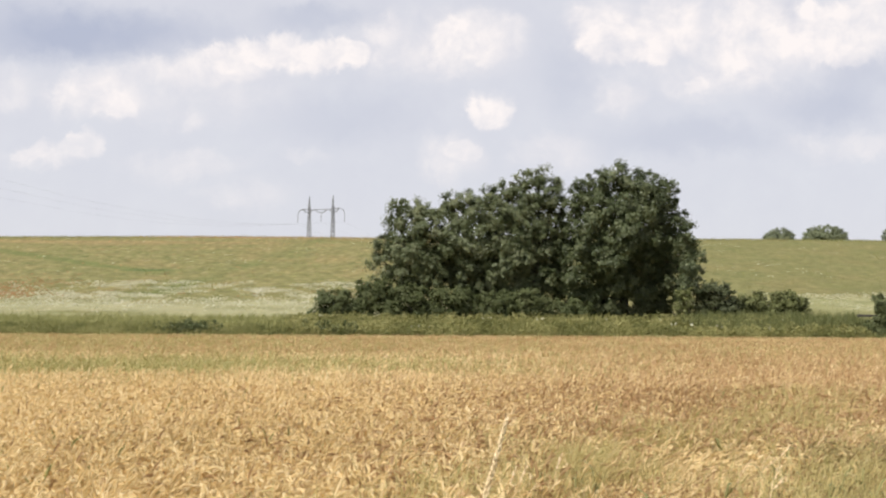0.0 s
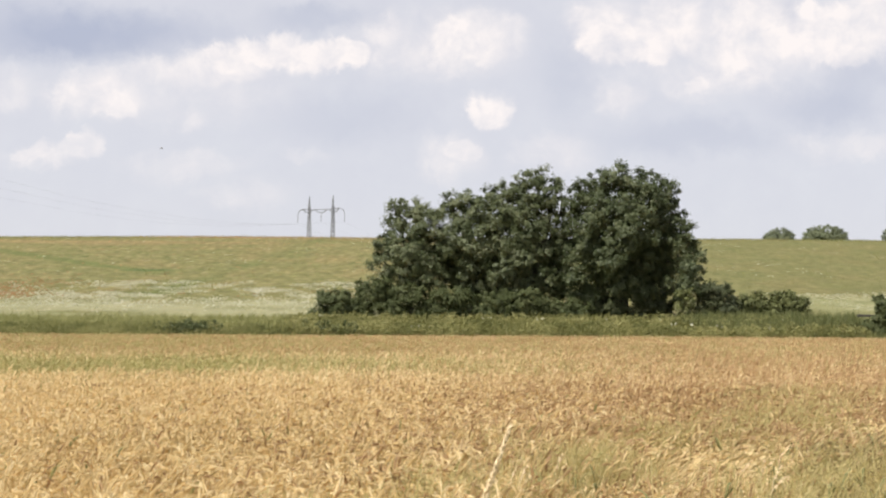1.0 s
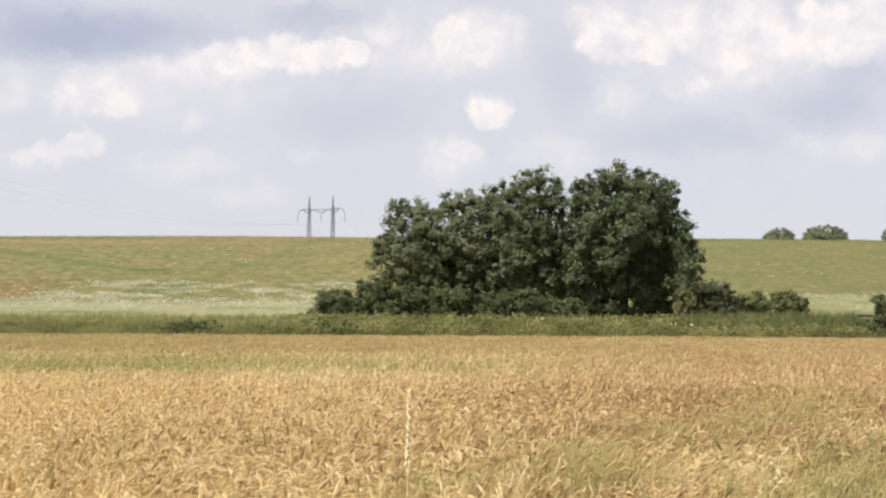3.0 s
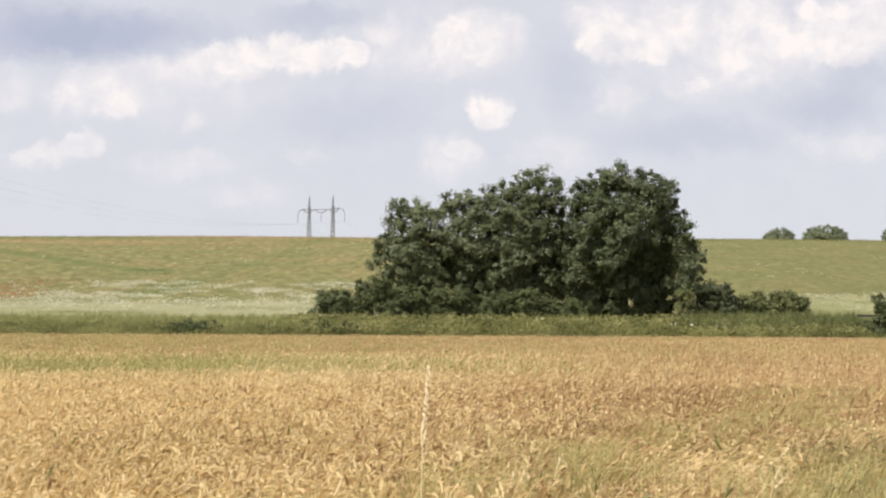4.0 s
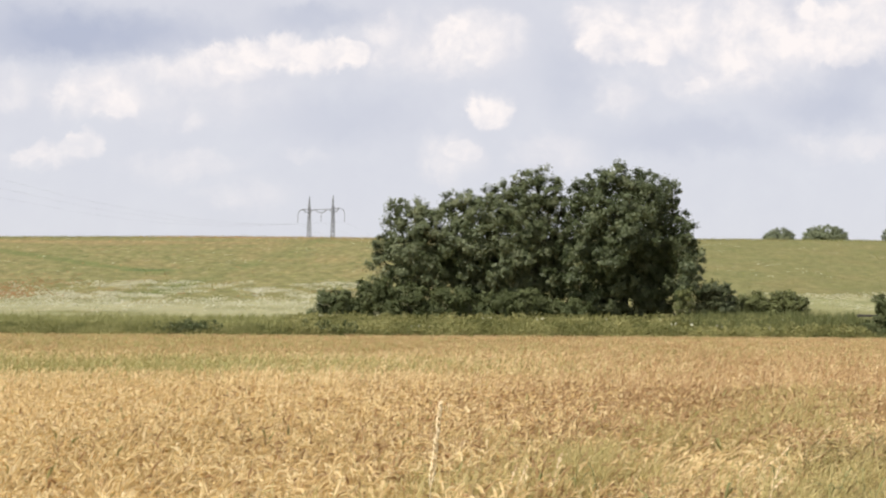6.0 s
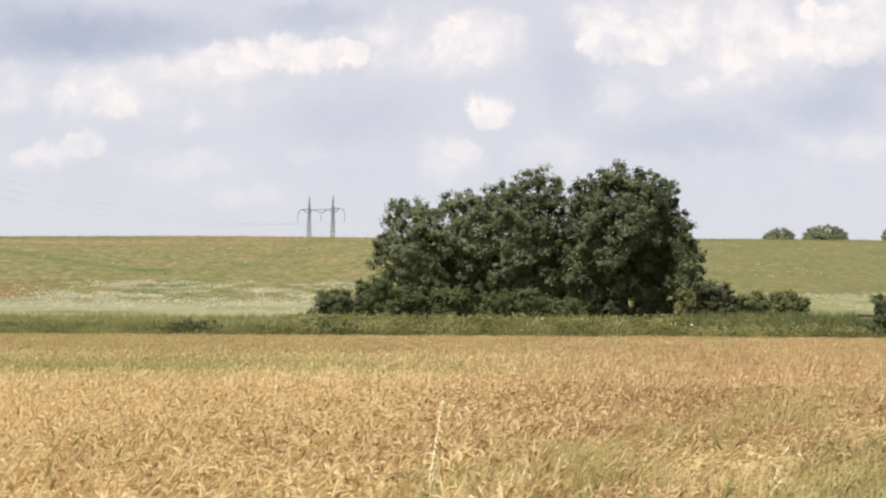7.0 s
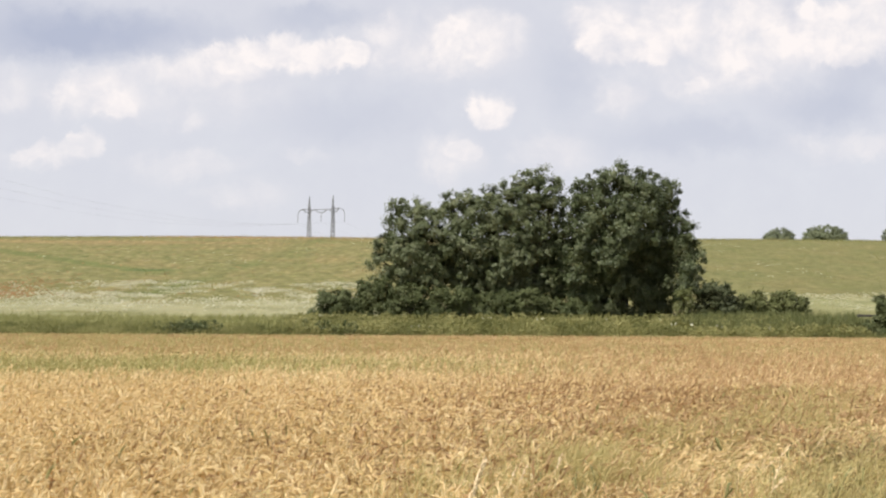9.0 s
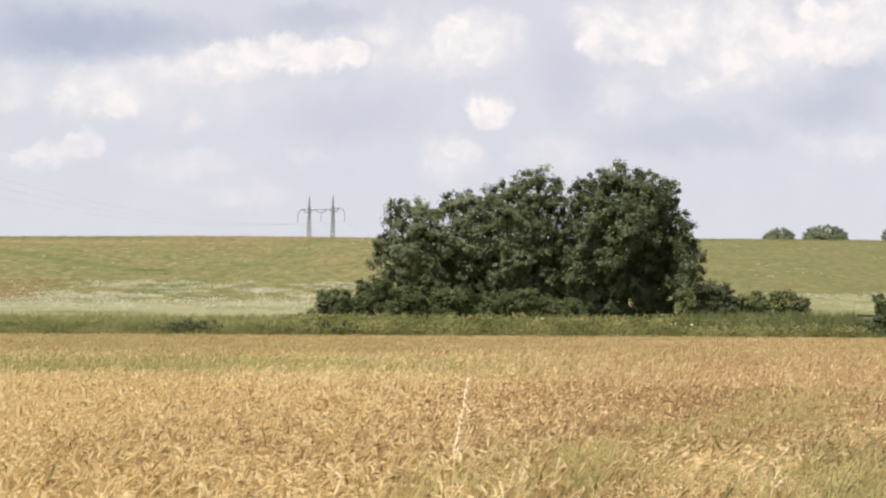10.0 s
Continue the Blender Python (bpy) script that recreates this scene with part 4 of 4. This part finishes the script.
def build_stalk():
    base = Vector(STALK_BASE)
    root = tagged(new("grass_stalk"), "single tall dry grass stalk with a pale seed head", "grass")
    root.location = base
    bm = bmesh.new()
    tube(bm, [(0, 0, -.02), (.004, 0, .4), (-.003, 0, .85), (0, 0, STEM + .01)], [.0020, .0016, .0013, .0011], 6)
    part("stem", bm, DRY_GRASS, root, "thin straw-coloured stem")
    rng = np.random.default_rng(5)
    b = Leafy()
    b.ribbon([(0, 0, 0), (0, 0, HEAD * .6), (0, 0, HEAD)], [.002, .0016, .0008], np.array([1.0, 0, 0]))
    for i in range(150):
        t = (i + rng.uniform(-1, 1)) / 151
        a = rng.uniform(0, 6.28)
        p = np.array([0, 0, HEAD * t * .95])
        o = np.array([math.cos(a), math.sin(a), 0])
        e = unit(o * (rng.uniform(.2, .34) * (1 - t) + .10) + (0, 0, 1))
        n, r = rng.uniform(.010, .016), rng.uniform(.0011, .0015)
        s1 = unit(np.cross(e, (0.2, 1, 0)))
        s2 = np.cross(e, s1)
        k = len(b.v)
        p = p + o * .0012
        b.v += [p, p + e * n * .45 + s1 * r, p + e * n * .45 + s2 * r, p + e * n * .45 - s1 * r, p + e * n * .45 - s2 * r, p + e * n]
        for c in range(4):
            b.t += [(k, k + 1 + (c + 1) % 4, k + 1 + c), (k + 5, k + 1 + c, k + 1 + (c + 1) % 4)]
            b.m += [0, 0]
    v, t, _ = b.arrays()
    head = new("seed_head", tri_mesh("seed_head", v, t, [DRY_GRASS]))
    head.parent = root
    head.location = (0, 0, STEM)
    tagged(head, "pale narrow seed head")
    return root, head


def insect():
    root = tagged(new("flying_insect"), "small dark insect flying past", "insect", "insects")
    bm = bmesh.new()
    bmesh.ops.create_icosphere(bm, subdivisions=2, radius=1, matrix=Matrix.Diagonal((.0055, .0022, .0022, 1)))
    part("body", bm, CHITIN, root)
    bm = bmesh.new()
    bmesh.ops.create_icosphere(bm, subdivisions=1, radius=.0019, matrix=Matrix.Translation((.0062, 0, 0)))
    part("head", bm, CHITIN, root)
    for s in (-1, 1):
        bm = bmesh.new()
        vs = [bm.verts.new(c) for c in ((.0015, s * .0015, .0015), (.003, s * .0075, .0045), (-.001, s * .010, .005), (-.003, s * .004, .002))]
        bm.faces.new(vs)
        bmesh.ops.solidify(bm, geom=list(bm.faces), thickness=.0003)
        part("wing", bm, WINGS, root)
    return root



STALK_BASE = (-0.048, 2.350, 0.841)
stalk, seed_head = build_stalk()
insects = [insect(), insect()]


def lean(back, along):
    """The stalk leaning over the bank and along the field, in degrees."""
    return pose(*STALK_BASE, back, along, 0)


def bent(along):
    return pose(0, 0, STEM, 0, along, 0)


def flown(px, py, dist):
    return Matrix.Translation(sight(px, py, dist)) @ pose(0, 0, 0, 0, -15, 180)


def motions():
    walk(stalk, [
        (0.0, lean(17.8, 6.0)), (0.1, lean(17.8, 4.3)), (0.2, lean(16.8, 2.7)), (0.3, lean(16.7, 1.5)), (0.4, lean(14.4, -0.1)), (0.5, lean(13.6, -0.6)),
        (0.6, lean(13.3, 0.1)), (0.7, lean(12.3, 1.0)), (0.8, lean(13.7, 2.9)), (0.9, lean(15.8, 4.4)), (1.0, lean(18.9, 5.8)), (1.1, lean(19.5, 6.6)),
        (1.2, lean(20.0, 6.5)), (1.3, lean(19.9, 6.1)), (1.4, lean(19.9, 3.8)), (1.5, lean(19.7, 2.2)), (1.6, lean(19.5, -0.6)), (1.7, lean(20.4, -1.8)),
        (1.8, lean(20.6, -2.7)), (1.9, lean(19.6, -2.6)), (2.0, lean(18.7, -1.5)), (2.1, lean(18.8, -0.7)), (2.2, lean(18.1, 0.3)), (2.3, lean(16.9, 0.9)),
        (2.4, lean(14.2, 1.1)), (2.5, lean(14.7, 1.1)), (2.6, lean(14.7, 0.4)), (2.7, lean(14.8, 0.1)), (3.0, lean(13.3, -0.5)), (3.3, lean(10.4, -0.4)),
        (3.6, lean(7.5, 0.1)), (3.8, lean(6.0, 0.4)), (3.9, lean(5.4, 0.6)), (4.0, lean(4.7, 0.6)), (4.1, lean(5.4, 0.5)), (4.2, lean(5.5, 0.3)),
        (4.3, lean(5.6, 0.1)), (4.4, lean(6.2, -0.1)), (4.5, lean(6.7, -0.3)), (4.6, lean(8.0, -0.3)), (4.7, lean(8.9, -0.2)), (4.8, lean(9.7, 0.0)),
        (4.9, lean(9.7, 0.2)), (5.0, lean(10.1, 0.2)), (5.1, lean(11.1, 0.3)), (5.2, lean(12.7, 0.2)), (5.3, lean(13.7, 0.3)), (5.4, lean(14.0, 0.3)),
        (5.5, lean(13.7, 0.3)), (5.6, lean(13.4, 0.8)), (5.7, lean(14.4, 1.0)), (6.0, lean(15.9, 1.5)), (6.3, lean(16.4, 1.3)), (6.6, lean(16.2, 1.0)),
        (6.8, lean(16.0, 1.1)), (6.9, lean(15.8, 1.4)), (7.0, lean(15.8, 1.5)), (7.1, lean(14.2, 1.5)), (7.2, lean(13.0, 1.4)), (7.3, lean(11.5, 1.1)),
        (7.4, lean(10.2, 0.7)), (7.5, lean(11.6, 0.1)), (7.6, lean(15.1, -0.2)), (7.7, lean(20.9, -0.5)), (7.8, lean(22.7, -0.9)), (7.9, lean(25.3, -0.9)),
        (8.0, lean(25.0, -1.5)), (8.1, lean(24.7, -1.6)), (8.2, lean(24.8, -1.3)), (8.3, lean(24.4, -1.5)), (8.4, lean(25.1, -1.2)), (8.5, lean(26.7, -1.1)),
        (8.6, lean(28.1, -1.9)), (8.7, lean(27.9, -1.4)), (8.8, lean(26.7, -0.2)), (8.9, lean(24.3, 2.3)), (9.0, lean(24.1, 3.6)), (9.1, lean(21.4, 5.5)),
        (9.2, lean(20.7, 6.4)), (9.3, lean(17.1, 7.8)), (9.4, lean(15.8, 7.4)), (9.5, lean(12.6, 7.0)), (9.6, lean(10.8, 6.2)), (9.7, lean(7.6, 4.7)),
        (9.8, lean(7.3, 4.1)), (9.9, lean(8.0, 3.8)), (10.0, lean(9.4, 3.5)),])
    walk(seed_head, [
        (0.0, bent(7.7)), (0.1, bent(10.2)), (0.2, bent(8.3)), (0.3, bent(6.1)), (0.4, bent(1.8)), (0.5, bent(1.3)), (0.6, bent(2.1)), (0.7, bent(4.4)),
        (0.8, bent(4.5)), (0.9, bent(4.3)), (1.0, bent(11.5)), (1.1, bent(16.4)), (1.2, bent(21.2)), (1.3, bent(13.7)), (1.4, bent(10.9)), (1.5, bent(1.8)),
        (1.6, bent(-1.7)), (1.7, bent(-5.2)), (1.8, bent(-4.8)), (1.9, bent(-3.4)), (2.0, bent(-3.7)), (2.1, bent(-1.7)), (2.2, bent(2.5)), (2.3, bent(3.2)),
        (2.4, bent(4.8)), (2.5, bent(2.7)), (2.6, bent(3.1)), (2.7, bent(1.8)), (3.0, bent(1.6)), (3.3, bent(1.8)), (3.6, bent(2.5)), (3.8, bent(3.8)),
        (3.9, bent(2.6)), (4.0, bent(3.5)), (4.1, bent(3.3)), (4.2, bent(1.9)), (4.3, bent(0.0)), (4.4, bent(-1.4)), (4.5, bent(-0.9)), (4.6, bent(-0.9)),
        (4.7, bent(-0.7)), (4.8, bent(0.2)), (4.9, bent(0.0)), (5.0, bent(1.1)), (5.1, bent(1.1)), (5.2, bent(1.2)), (5.3, bent(0.8)), (5.4, bent(0.4)),
        (5.5, bent(3.7)), (5.6, bent(2.8)), (5.7, bent(4.3)), (6.0, bent(4.7)), (6.3, bent(3.4)), (6.6, bent(3.0)), (6.8, bent(3.6)), (6.9, bent(6.5)),
        (7.0, bent(6.1)), (7.1, bent(5.2)), (7.2, bent(5.8)), (7.3, bent(1.5)), (7.4, bent(-0.2)), (7.5, bent(-0.2)), (7.6, bent(0.6)), (7.7, bent(-0.6)),
        (7.8, bent(-1.4)), (7.9, bent(-7.1)), (8.0, bent(-4.7)), (8.1, bent(-0.2)), (8.2, bent(-0.6)), (8.3, bent(6.5)), (8.4, bent(-3.9)), (8.5, bent(-2.3)),
        (8.6, bent(6.7)), (8.7, bent(11.1)), (8.8, bent(13.5)), (8.9, bent(13.1)), (9.0, bent(14.2)), (9.1, bent(20.3)), (9.2, bent(21.7)), (9.3, bent(23.5)),
        (9.4, bent(20.7)), (9.5, bent(15.4)), (9.6, bent(12.2)), (9.7, bent(10.6)), (9.8, bent(8.1)), (9.9, bent(7.0)), (10.0, bent(5.6)),])
    # insects cross the view and are gone
    walk(insects[0], [(0.0, flown(2780, 620, 5.5)), (0.5, flown(1570, 325, 5.5)), (0.6, flown(1313, 258, 5.5)), (0.7, flown(1070, 200, 5.5)), (0.8, flown(746, 173, 5.5)),
                      (0.9, flown(546, 194, 5.5)), (1.0, flown(286, 263, 5.5)), (1.1, flown(60, 320, 5.5)), (1.2, flown(-160, 370, 5.5)), (1.6, flown(-900, 420, 5.5)), (10.0, flown(-2500, 300, 5.5))])
    walk(insects[1], [(0.0, flown(-2600, 900, 5.5)), (7.4, flown(-900, 780, 5.5)), (7.6, flown(-216, 692, 5.5)), (7.7, flown(121, 649, 5.5)), (7.8, flown(458, 609, 5.5)),
                      (7.9, flown(830, 540, 5.5)), (8.0, flown(1240, 440, 5.5)), (8.1, flown(1700, 320, 5.5)), (8.4, flown(2600, 100, 5.5)), (10.0, flown(3200, -100, 5.5))])
    # gusts run over the barley from left to right
    for ob, layer in patches:
        home = ob.location.copy()
        ph = home.x * .35 + home.y * .12 + layer * 2.1
        amp = .030 if home.y < 30 else .045
        rows = []
        for i in range(34):
            t = min(i * .303, 10.0)
            s = math.sin(2.9 * t - ph) * .6 + math.sin(4.7 * t - 1.7 * ph) * .4
            g = .65 + .35 * math.sin(.8 * t - home.x * .1 + layer)
            rows.append((t, pose(home.x + amp * s * g, home.y + .3 * amp * math.cos(3.3 * t - ph), home.z, 0, .5 * s * g if home.y < 30 else 0, 0)))
        walk(ob, rows)
    # boughs rock in the wind
    for ob, (x, y, z), ph, rate in sway:
        rows = []
        for i in range(26):
            t = i * .4
            s, c = math.sin(rate * t + ph), math.sin(1.7 * rate * t + 2 * ph)
            rows.append((t, pose(x + .07 * s + .03, y + .03 * c, z + .025 * c, .5 * c, 1.1 * s, .4 * c)))
        walk(ob, rows)


motions()
